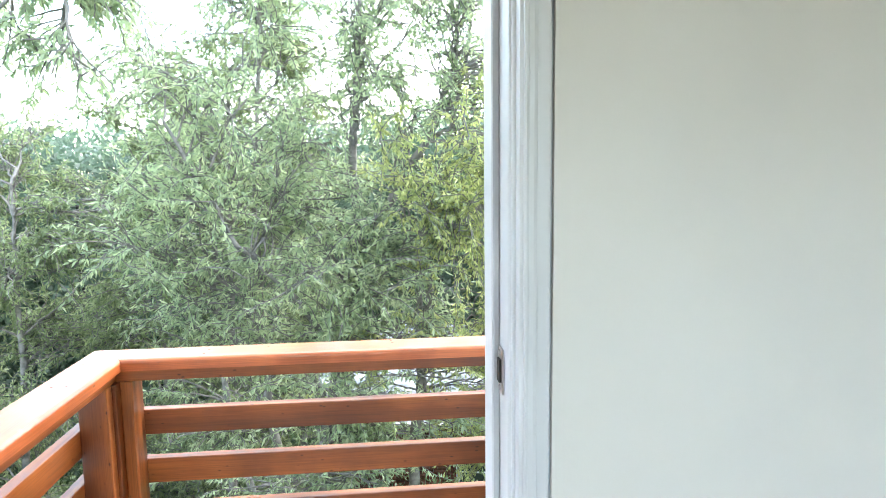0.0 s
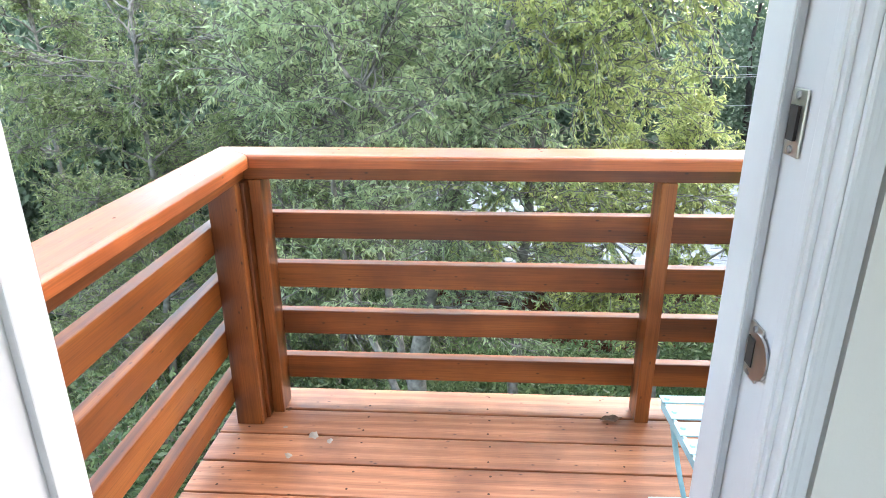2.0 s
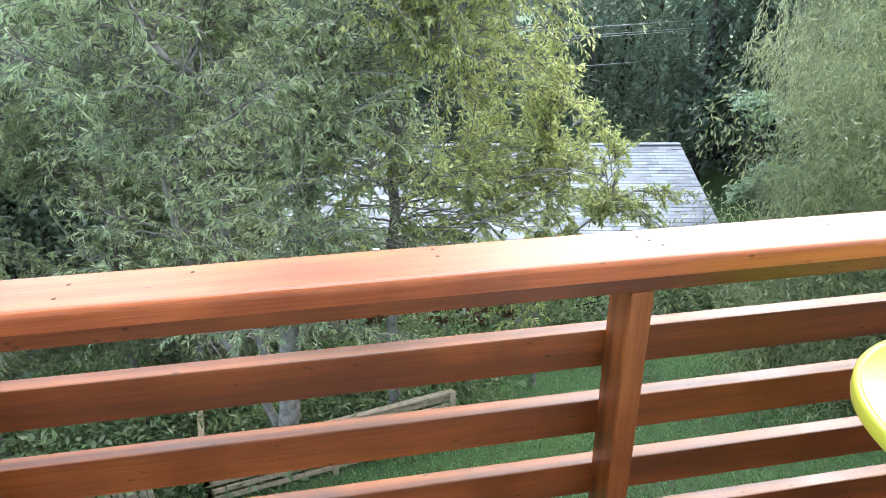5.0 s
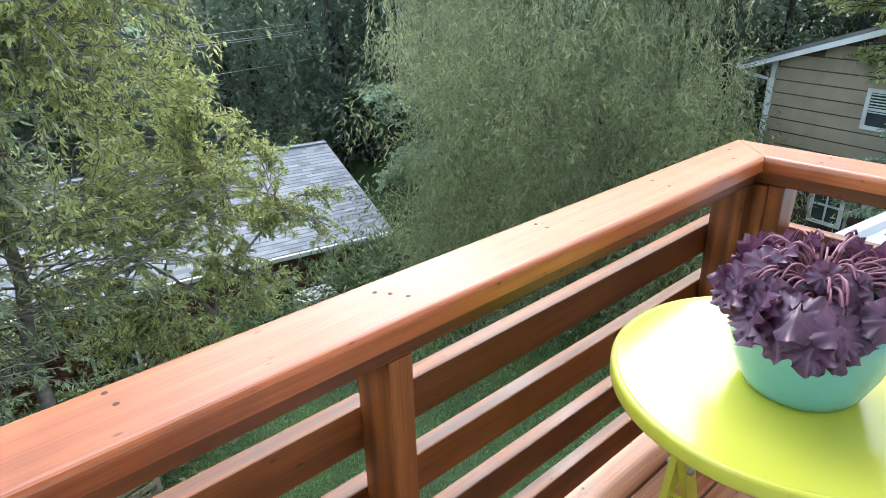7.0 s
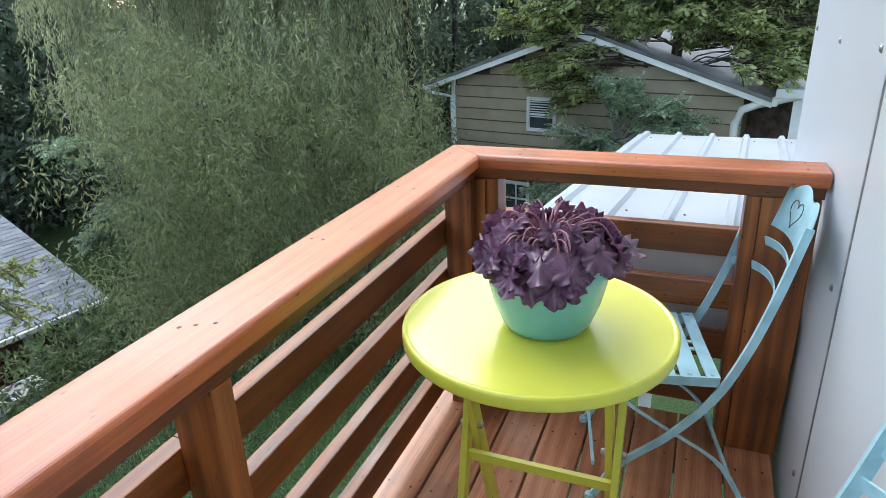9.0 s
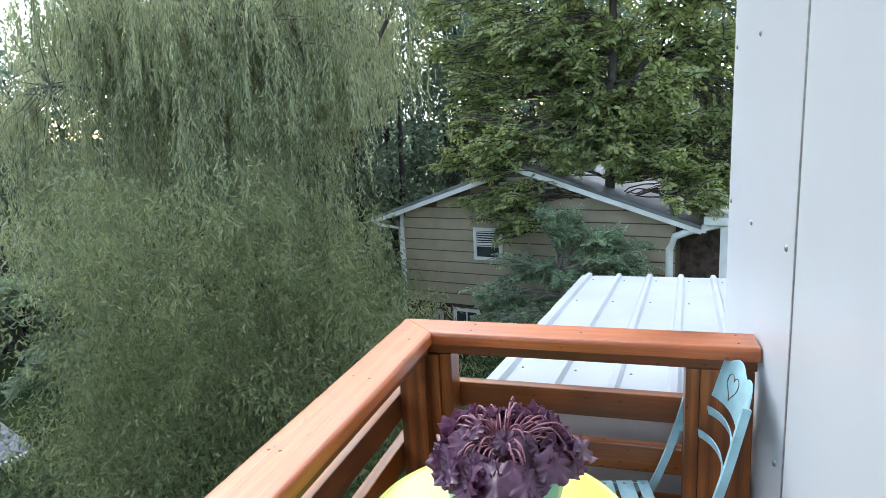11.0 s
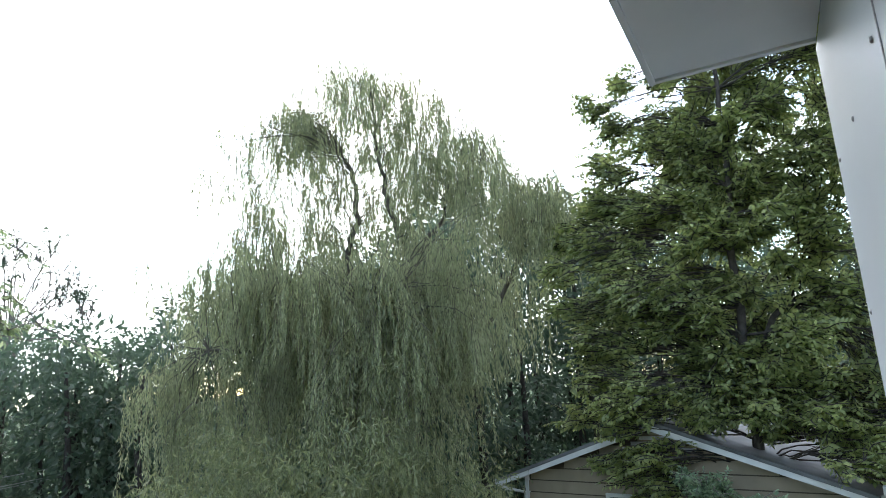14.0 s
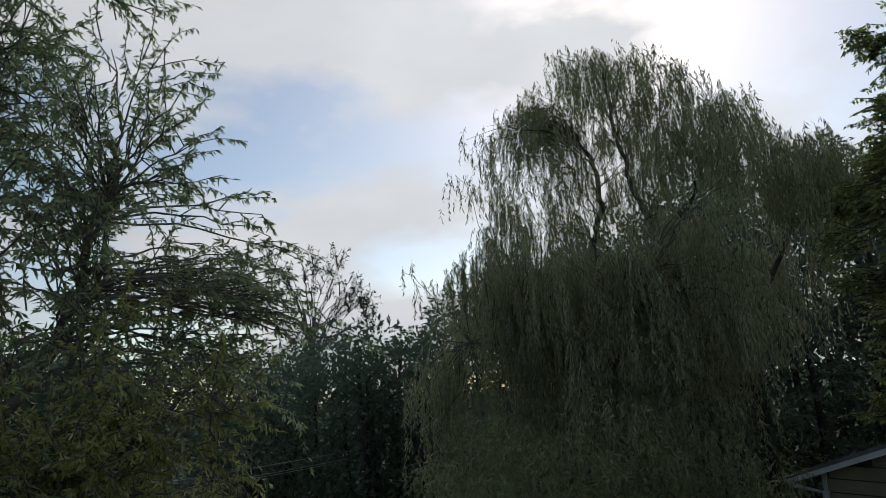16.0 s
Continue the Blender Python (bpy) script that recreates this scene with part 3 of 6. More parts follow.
SLAT_TOPS = (0.703, 0.527, 0.351, 0.175)


def nail_holes(parent, places, z):
    for x, y in places:
        s = lathe(bmesh.new(), [(0, 0.0006), (0.0028, 0.0008), (0.0042, 0.0003)], 9)
        o = part("screw_head", s, SCREWHEAD, parent)
        o.location = (x, y, z)


def make_railing():
    r = empty("railing")
    tagged(r, "reddish-brown stained wooden balcony railing with horizontal slats", "railing")
    L, F, RR = 0.0, 0.0, RAIL_R

    def cap(name, outline, material):
        cx, cy = sum(p[0] for p in outline) / 4, sum(p[1] for p in outline) / 4
        bm = prism(bmesh.new(), [(x - cx, y - cy) for x, y in outline], CAPTOP - 0.038, CAPTOP)
        level = [e for e in bm.edges if abs(e.verts[0].co.z - e.verts[1].co.z) < 1e-4]
        long_top = [e for e in level if e.verts[0].co.z > CAPTOP - 0.01 and e.calc_length() > 0.5]
        bmesh.ops.bevel(bm, geom=long_top, offset=0.013, segments=5, affect="EDGES", profile=0.5)
        o = part(name, bm, material, r, "orange-brown varnished cap board with sky sheen in its colour")
        o.location = (cx, cy, 0)
        return o

    g = 0.0012
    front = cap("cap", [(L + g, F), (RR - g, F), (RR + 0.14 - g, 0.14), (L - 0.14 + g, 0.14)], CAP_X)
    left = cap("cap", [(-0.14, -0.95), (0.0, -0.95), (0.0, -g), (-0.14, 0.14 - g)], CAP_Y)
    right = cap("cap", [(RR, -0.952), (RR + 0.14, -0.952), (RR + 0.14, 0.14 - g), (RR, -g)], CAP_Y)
    spots = [(0.25, 0.04), (0.255, 0.09), (0.874, 0.083), (0.87, 0.115), (0.45, 0.1), (1.262, 0.098), (1.277, 0.078), (1.292, 0.052), (1.661, 0.083), (1.66, 0.11), (2.05, 0.05), (2.06, 0.1), (2.36, 0.05), (2.44, 0.1)]
    fc = front.location
    nail_holes(front, [(x - fc.x, y - fc.y) for x, y in spots], CAPTOP)
    for o, pts in ((left, [(-0.05, -0.25), (-0.09, -0.25), (-0.06, -0.62), (-0.1, -0.03)]), (right, [(2.47, -0.12), (2.53, -0.12), (2.50, -0.46), (2.47, -0.9), (2.54, -0.9)])):
        nail_holes(o, [(x - o.location.x, y - o.location.y) for x, y in pts], CAPTOP)
    # flat boards under the cap
    zt = CAPTOP - 0.0385
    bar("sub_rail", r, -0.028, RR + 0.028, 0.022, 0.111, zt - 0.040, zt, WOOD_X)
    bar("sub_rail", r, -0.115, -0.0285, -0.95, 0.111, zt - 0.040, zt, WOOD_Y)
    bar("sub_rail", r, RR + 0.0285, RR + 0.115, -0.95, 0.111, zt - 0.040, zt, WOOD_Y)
    pt = zt - 0.041
    # posts
    bar("post", r, 1.226, 1.272, 0.022, 0.115, 0.001, pt, WOOD_Z)
    for s, x in ((1, 0.0), (-1, RR)):
        q = lambda a, b: (x + s * a, x + s * b) if s > 0 else (x + s * b, x + s * a)
        bar("post", r, *q(-0.118, -0.028), -0.052, -0.012, 0.001, pt, WOOD_Z)
        bar("post", r, *q(-0.074, -0.0175), -0.011, 0.108, 0.001, pt - 0.002, WOOD_Z)
        bar("post", r, *q(-0.016, 0.022), 0.022, 0.112, 0.001, pt, WOOD_Z)
        # posts by the wall
        if s > 0:
            bar("post", r, *q(-0.118, -0.028), -0.945, -0.907, 0.001, pt, WOOD_Z)
        else:
            bar("post", r, *q(-0.118, -0.028), -0.80, -0.762, 0.001, pt, WOOD_Z)
            bar("post", r, *q(-0.070, -0.028), -0.945, -0.801, 0.001, pt, WOOD_Z)
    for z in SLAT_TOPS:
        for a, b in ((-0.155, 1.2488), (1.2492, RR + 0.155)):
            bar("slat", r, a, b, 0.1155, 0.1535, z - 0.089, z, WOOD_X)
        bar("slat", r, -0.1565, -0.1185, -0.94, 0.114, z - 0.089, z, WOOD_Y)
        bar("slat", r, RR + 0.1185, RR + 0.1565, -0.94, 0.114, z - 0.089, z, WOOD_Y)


make_railing()


def make_deck():
    d = empty("deck")
    tagged(d, "stained wooden balcony floor of long boards", "floor", kind="structure")
    for k in range(8):
        y1 = 0.182 - 0.1405 * k
        x0, x1 = -0.165, RAIL_R + 0.165
        o = bar("board", d, x0, x1, y1 - 0.1335, y1, -0.034 - 0.001 * (k % 3), -0.0005 * (k % 2), DECK, 0.005)
        pts = [(x, y) for x in (-0.08, 0.32, 0.73, 1.14, 1.55, 1.96, 2.36) for y in (y1 - 0.03, y1 - 0.105)]
        nail_holes(o, [(x - o.location.x + 0.006 * ((i * 5) % 3 - 1), y - o.location.y) for i, (x, y) in enumerate(pts)], 0.0175)
    bar("joist", d, -0.15, RAIL_R + 0.15, 0.112, 0.15, -0.22, -0.036, WOOD_X)
    bar("joist", d, -0.15, -0.112, -0.945, 0.111, -0.22, -0.036, WOOD_Y)
    bar("joist", d, RAIL_R + 0.112, RAIL_R + 0.15, -0.945, 0.111, -0.22, -0.036, WOOD_Y)
    for x in (0.0, RAIL_R):
        zg = float(ground_z(x, 0.05)) - 0.3
        bar("support_post", d, x - 0.045, x + 0.045, 0.0, 0.09, zg, -0.221, WOOD_Z)


make_deck()


def make_dead_leaf():
    bm = bmesh.new()
    pts = []
    for i in range(9):
        t = i / 8
        w = 0.016 * math.sin(math.pi * t) + 0.001
        pts.append((bm.verts.new((t * 0.075 - 0.037, -w, 0.003 + 0.008 * abs(math.sin(5 * t)))), bm.verts.new((t * 0.075 - 0.037, 0, 0.0015 + 0.003 * t)), bm.verts.new((t * 0.075 - 0.037, w, 0.006 + 0.006 * math.sin(7 * t) ** 2))))
    for a, b in zip(pts, pts[1:]):
        bm.faces.new((a[0], b[0], b[1], a[1]))
        bm.faces.new((a[1], b[1], b[2], a[2]))
    o = part("dead_leaf", bm, RUST, smooth=True)
    o.matrix_basis = pose(1.15, 0.035, 0.0, 0, 0, 8)
    tagged(o, "curled brown dead leaf lying on the deck boards", "leaf")


make_dead_leaf()


def make_droppings():
    """Dried white splashes on the deck boards."""
    rng = np.random.default_rng(19)
    for x, y, size in ((0.10, -0.205, 0.011), (0.155, -0.10, 0.016), (0.215, -0.125, 0.010), (0.05, -0.06, 0.007)):
        bm = bmesh.new()
        mid = bm.verts.new((0, 0, 0.0016))
        rim = []
        for k in range(14):
            a = 2 * math.pi * k / 14
            q = size * rng.uniform(0.6, 1.2)
            rim.append(bm.verts.new((q * math.cos(a) * 1.4, q * math.sin(a), 0.0004)))
        for k in range(14):
            bm.faces.new((mid, rim[k], rim[(k + 1) % 14]))
        o = part("bird_dropping", bm, PALE, smooth=True)
        o.matrix_basis = pose(x, y, 0.0, 0, 0, rng.uniform(0, 180))
        tagged(o, "small dried whitish splash on the deck boards", "stain", group="deck splashes")


make_droppings()


# ---------------------------------------------------------------- furniture
def make_table():
    t = empty("bistro_table", (1.768, -0.350, 0.0), 0.0)
    tagged(t, "round lime-green enamelled folding metal bistro table", "table")
    R = 0.284
    part("tabletop", lathe(bmesh.new(), [(0, 0.740), (R - 0.014, 0.7403), (R - 0.012, 0.7404), (R - 0.009, 0.7424), (R - 0.006, 0.7430), (R - 0.003, 0.7418), (R - 0.001, 0.739), (R, 0.736), (R, 0.719), (R - 0.001, 0.714), (R - 0.004, 0.712), (R - 0.008, 0.714), (R - 0.0085, 0.727), (R - 0.010, 0.729), (0, 0.729)], 96), LIME, t, smooth=True)
    # two pairs of crossed flat legs
    for y, a, b in ((0.180, 0.13, -0.06), (-0.180, 0.13, -0.06), (0.160, -0.06, 0.20), (-0.160, -0.06, 0.20)):
        a, b = Vector((a, y, 0.717)), Vector((b, y, 0.0))
        part("leg", strip(bmesh.new(), [a, a.lerp(b, 0.5), b], (b - a).cross(Vector((0, 1, 0))), 0.040, 0.016), LIME, t)
    part("stretcher", strip(bmesh.new(), [(0.028, -0.172, 0.325), (0.028, 0.172, 0.325)], (0, 0, 1), 0.024, 0.014), LIME, t)
    for x, y in ((0.13, 0.19), (-0.06, 0.17)):
        part("top_bar", strip(bmesh.new(), [(x, -y, 0.719), (x, y, 0.719)], (1, 0, 0), 0.03, 0.014), LIME, t)
    for y in (0.170, -0.170):
        o = part("pivot_bolt", lathe(bmesh.new(), [(0, 0.03), (0.007, 0.028), (0.008, 0.024), (0.008, -0.024), (0.007, -0.028), (0, -0.03)], 14), SCREW, t)
        o.matrix_basis = pose(0.048, y, 0.40, 90, 0, 0)


make_table()


def curve_pts(ctrl, n=18):
    """Catmull-Rom through control points."""
    c = [Vector(p) for p in ctrl]
    c = [c[0] * 2 - c[1]] + c + [c[-1] * 2 - c[-2]]
    out = []
    for i in range(1, len(c) - 2):
        for k in range(n):
            t = k / n
            p0, p1, p2, p3 = c[i - 1:i + 3]
            out.append(0.5 * ((2 * p1) + (p2 - p0) * t + (2 * p0 - 5 * p1 + 4 * p2 - p3) * t * t + (3 * p1 - p0 - 3 * p2 + p3) * t ** 3))
    out.append(c[-2])
    return out


def make_chair():
    c = empty("bistro_chair", (2.315, -0.605, 0.0), 12.75)
    tagged(c, "light blue chipped folding metal bistro chair with heart-stitched backrest", "chair", group="bistro chairs")
    W = 0.182
    for s in (-1, 1):
        up = [(s * W, -0.245, 0.845), (s * W, -0.20, 0.66), (s * W, -0.15, 0.50), (s * W, -0.085, 0.36), (s * W, 0.02, 0.235), (s * W, 0.14, 0.13), (s * W, 0.215, 0.0)]
        part("back_leg", strip(bmesh.new(), curve_pts(up), (0, 1, 0.35), 0.022, 0.010), CHAIRM, c)
        dn = [(s * (W - 0.022), 0.20, 0.408), (s * (W - 0.022), 0.12, 0.32), (s * (W - 0.022), 0.0, 0.235), (s * (W - 0.022), -0.13, 0.14), (s * (W - 0.022), -0.215, 0.0)]
        part("front_leg", strip(bmesh.new(), curve_pts(dn), (0, 1, 0.35), 0.022, 0.010), CHAIRM, c)
        for y in (0.215, -0.215):
            x = s * (W if y > 0 else W - 0.022)
            o = part("foot", lathe(bmesh.new(), [(0, 0.022), (0.012, 0.02), (0.015, 0.008), (0.013, 0.0), (0, 0.0)], 14), CHAIRM, c)
            o.location = (x, y, 0)
        part("seat_rail", strip(bmesh.new(), [(s * (W - 0.008), -0.10, 0.413), (s * (W - 0.008), 0.05, 0.416), (s * (W - 0.008), 0.225, 0.413)], (0, 0, 1), 0.028, 0.006), CHAIRM, c)
    part("stretcher", strip(bmesh.new(), [(-W, 0.21, 0.13), (W, 0.21, 0.13)], (0, 0, 1), 0.014, 0.008), CHAIRM, c)
    part("stretcher", strip(bmesh.new(), [(-W + 0.022, -0.16, 0.105), (W - 0.022, -0.16, 0.105)], (0, 0, 1), 0.014, 0.008), CHAIRM, c)
    # seat of flat slats, riveted at the ends
    for y, w in ((0.215, 0.030), (0.160, 0.050), (0.098, 0.050), (0.036, 0.050), (-0.026, 0.050), (-0.082, 0.034)):
        sl = part("seat_slat", strip(bmesh.new(), [(-W, y, 0.429), (0, y, 0.426), (W, y, 0.429)], (0, 1, 0), w, 0.004), CHAIRM, c)
        for s in (-1, 1):
            o = part("rivet", lathe(bmesh.new(), [(0, 0.005), (0.005, 0.004), (0.0075, 0.0)], 10), CHAIRM, sl)
            o.location = (s * (W - 0.014), y, 0.4305)
    for x in (-0.02, 0.02):
        part("seat_brace", strip(bmesh.new(), [(x, -0.09, 0.4205), (x, 0.21, 0.4205)], (1, 0, 0), 0.014, 0.004), CHAIRM, c)
    # backrest: scalloped sheet, bowed backwards, and two curved bands below it
    bm = bmesh.new()
    nx, nz = 28, 9
    grid = []
    for i in range(nx + 1):
        u = -1 + 2 * i / nx
        top = 0.872 + 0.022 * abs(math.cos(u * math.pi * 1.5)) - 0.028 * u * u
        bot = 0.742 + 0.020 * (1 - u * u)
        col = []
        for j in range(nz + 1):
            z = bot + (top - bot) * j / nz
            y = -0.222 - (z - 0.75) * 0.26 - 0.038 * (1 - u * u)
            col.append((u * (W + 0.004), y, z))
        grid.append(col)
    vf = [[bm.verts.new(p) for p in col] for col in grid]
    vb = [[bm.verts.new((p[0], p[1] - 0.003, p[2])) for p in col] for col in grid]
    for i in range(nx):
        for j in range(nz):
            bm.faces.new((vf[i][j], vf[i + 1][j], vf[i + 1][j + 1], vf[i][j + 1]))
            bm.faces.new((vb[i][j + 1], vb[i + 1][j + 1], vb[i + 1][j], vb[i][j]))
        bm.faces.new((vf[i][0], vb[i][0], vb[i + 1][0], vf[i + 1][0]))
        bm.faces.new((vf[i][nz], vf[i + 1][nz], vb[i + 1][nz], vb[i][nz]))
    for i in (0, nx):
        for j in range(nz):
            bm.faces.new((vf[i][j], vf[i][j + 1], vb[i][j + 1], vb[i][j]))
    bmesh.ops.recalc_face_normals(bm, faces=bm.faces[:])
    back = part("backrest", bm, CHAIRM, c, "scalloped blue sheet-metal backrest")
    hp = []
    for k in range(33):
        a = 2 * math.pi * k / 32
        hx = 0.0022 * 16 * math.sin(a) ** 3
        hz = 0.0024 * (13 * math.cos(a) - 5 * math.cos(2 * a) - 2 * math.cos(3 * a) - math.cos(4 * a))
        z = 0.822 + hz
        u = hx / (W + 0.004)
        hp.append((hx, -0.222 - (z - 0.75) * 0.26 - 0.038 * (1 - u * u) + 0.001, z))
    v, f = tube(hp, 0.0013, 0.0013, 5)
    raw("heart_outline", v, f, RUST, back)
    for z in (0.69, 0.615):
        ctrl = [(u * W, -0.19 - (z - 0.62) * 0.28 - 0.05 * (1 - u * u), z + 0.028 * (1 - u * u)) for u in (-1, -0.5, 0, 0.5, 1)]
        part("back_band", strip(bmesh.new(), curve_pts(ctrl, 8), (0, 0.2, 1), 0.026, 0.004), CHAIRM, c)
    return c


chair = make_chair()
second = copy_thing(chair, pose(1.325, -0.695, 0.0, 0, 0, 2.0))
tagged(second, "light blue chipped folding metal bistro chair beside the doorway")


def make_pot():
    p = empty("flower_pot", (1.763, -0.370, 0.7427))
    tagged(p, "turquoise glazed flower pot on the lime table", "pot")
    prof = [(0, 0.0), (0.078, 0.0), (0.086, 0.003), (0.094, 0.018), (0.110, 0.06), (0.119, 0.10), (0.124, 0.14), (0.126, 0.162), (0.124, 0.167), (0.119, 0.166), (0.114, 0.150), (0.104, 0.12), (0.09, 0.06), (0, 0.05)]
    part("pot_body", lathe(bmesh.new(), prof, 64), POTM, p, smooth=True)
    part("soil", lathe(bmesh.new(), [(0, 0.138), (0.06, 0.138), (0.111, 0.138)], 32), SOIL, p, smooth=True)


make_pot()


def make_heuchera():
    """A mound of ruffled purple leaves drooping on long stems."""
    rng = np.random.default_rng(11)
    h = empty("purple_plant", (1.763, -0.370, 0.7427))
    tagged(h, "wilting ruffled purple-leaved plant drooping over its pot", "plant")
    for i in range(92):
        a = 2 * math.pi * (i * 0.381966) + rng.normal() * 0.25
        u = i / 92
        reach = 0.080 + 0.050 * u ** 0.6 + rng.normal() * 0.010
        topz = 0.205 + rng.normal() * 0.014
        drop = 0.200 - 0.030 * u + rng.normal() * 0.012
        if i < 14:
            reach = 0.040 + rng.uniform(0, 0.045)
            topz = 0.228 + rng.normal() * 0.010
            drop = topz - 0.012
        d = np.array([math.cos(a), math.sin(a), 0])
        p0 = d * 0.025 + np.array([0, 0, 0.13])
        p1 = d * reach * 0.35 + np.array([0, 0, topz * 0.9])
        p2 = d * reach * 0.75 + np.array([0, 0, topz])
        p3 = d * reach + np.array([0, 0, drop])
        path = np.array([list(q) for q in curve_pts([p0, p1, p2, p3], 5)])
        v, f = tube(path, 0.0028, 0.0018, 5)
        raw("stem", v, f, STEM, h, True)
        # lobed leaf with a wavy margin, hanging from the stem's end
        size = rng.uniform(0.027, 0.041) * (0.7 if i < 14 or i in (33, 47, 63) else 1.0)
        hang = Vector((d[0] * 0.42 + rng.normal() * 0.25, d[1] * 0.42 + rng.normal() * 0.25, -0.85)).normalized()
        face = Vector((d[0] + rng.normal() * 0.35, d[1] + rng.normal() * 0.35, 0.35)).normalized()
        sd = hang.cross(face).normalized()
        face = sd.cross(hang)
        bm = bmesh.new()
        nseg = 48
        ph, ph2 = rng.uniform(0, 6.3), rng.uniform(0, 6.3)
        curl = rng.uniform(-0.55, 0.25)
        mid = bm.verts.new(p3)
        rings = []
        for rr in (0.25, 0.5, 0.7, 0.86, 1.0):
            row = []
            for k in range(nseg):
                th = 2 * math.pi * k / nseg
                lobe = 1 + rr * (0.10 * math.cos(5 * th) + 0.045 * math.cos(15 * th + ph))
                rad = size * rr * lobe
                wave = size * (0.16 * rr ** 2 * math.sin(3 * th + ph) + 0.20 * rr ** 4 * math.sin(10 * th + ph2) + curl * rr ** 2 * abs(math.sin(th)) ** 1.5)
                q = Vector(p3) + hang * (rad * math.cos(th) + size * 0.6) + sd * (rad * math.sin(th) * 1.05) + face * wave
                row.append(bm.verts.new(q))
            rings.append(row)
        for k in range(nseg):
            j = (k + 1) % nseg
            bm.faces.new((mid, rings[0][k], rings[0][j]))
            for a2, b2 in zip(rings, rings[1:]):
                bm.faces.new((a2[k], b2[k], b2[j], a2[j]))
        part("leaf", bm, LEAF_PALE if i in (33, 47, 63) else LEAF_PURPLE, h, smooth=True)


LEAF_THICKET = leaf_mat("thicket_leaf", (0.092, 0.115, 0.062), (0.195, 0.225, 0.115), (0.33, 0.35, 0.175), (0.36, 0.28, 0.18), streak=(2.0, 2.0, 1.4), share=0.75)
LEAF_PALE = leaf_mat("pale_leaf_back", (0.38, 0.30, 0.35), (0.46, 0.39, 0.43), (0.56, 0.49, 0.52))
make_heuchera()


# ---------------------------------------------------------------- neighbouring buildings
def make_porch_roof():
    """Low ribbed metal roof beside the balcony, falling away from the house, on a white beam and posts."""
    p = empty("porch_roof")
    tagged(p, "white ribbed metal porch roof below the balcony railing", "roof")
    x0, x1, y0 = 2.64, 5.12, -4.0
    edge = lambda x: -0.339 + 0.067 * (6.6 - x)
    z = lambda x: 0.326 + 0.0754 * (6.6 - x)
    # two sheets: in front of the wall, and past the house corner
    for xa, xb, ya in ((x0, HOUSE_R + 0.01, WALL + 0.006), (HOUSE_R + 0.01, x1, y0)):
        bm = bmesh.new()
        v = [bm.verts.new(q) for q in ((xa, ya, z(xa)), (xb, ya, z(xb)), (xb, edge(xb), z(xb)), (xa, edge(xa), z(xa)))]
        w = [bm.verts.new((q.co.x, q.co.y, q.co.z - 0.03)) for q in v]
        bm.faces.new(v)
        bm.faces.new(w[::-1])
        for i in range(4):
            j = (i + 1) % 4
            bm.faces.new((v[i], w[i], w[j], v[j]))
        bmesh.ops.recalc_face_normals(bm, faces=bm.faces[:])
        part("roof_sheet", bm, METALROOF, p)
    k = 0
    while k < 17:
        off = 0.05 + 0.205 * k
        xs = x0 if edge(x0) - off > WALL + 0.04 else HOUSE_R + 0.02
        bm = bmesh.new()
        prof = ((-0.022, 0.001), (-0.011, 0.020), (0.011, 0.020), (0.022, 0.001))
        rows = [[bm.verts.new((x, edge(x) - off + dy, z(x) + dz)) for dy, dz in prof] for x in (xs, x1 + 0.012)]
        for i in range(3):
            bm.faces.new((rows[0][i], rows[1][i], rows[1][i + 1], rows[0][i + 1]))
        bm.faces.new(rows[1])
        bm.faces.new(rows[0][::-1])
        bmesh.ops.recalc_face_normals(bm, faces=bm.faces[:])
        part("rib", bm, METALROOF, p)
        for xk in (2.95, 3.55, 4.25, 4.95):
            if xk > xs:
                sc = lathe(bmesh.new(), [(0, 0.006), (0.004, 0.005), (0.006, 0)], 8)
                o = part("roof_screw", sc, SCREW, p)
                o.location = (xk, edge(xk) - off - 0.05, z(xk))
        k += 1
    boxed("beam", (x0 + 0.03, x0 + 0.08, WALL + 0.01, edge(x0) - 0.03, z(x0) - 0.42, z(x0) - 0.035), WHITE_TRIM, p, 0.004)
    boxed("side_beam", (x0 + 0.081, x1 - 0.05, edge(x1) - 0.10, edge(x1) - 0.05, 0.12, z(x1) - 0.035), WHITE_TRIM, p, 0.004)
    for x, y in ((x0 + 0.10, edge(x0) - 0.16), (x1 - 0.1, edge(x1) - 0.2), (x0 + 0.10, -0.90)):
        zg = float(ground_z(x, y)) - 0.2
        bm = box(bmesh.new(), x - 0.045, x + 0.045, y - 0.045, y + 0.045, zg, z(x) - (0.425 if x < 4 else 0.036), 0.004)
        part("porch_post", bm, WHITE_TRIM, p)


make_porch_roof()


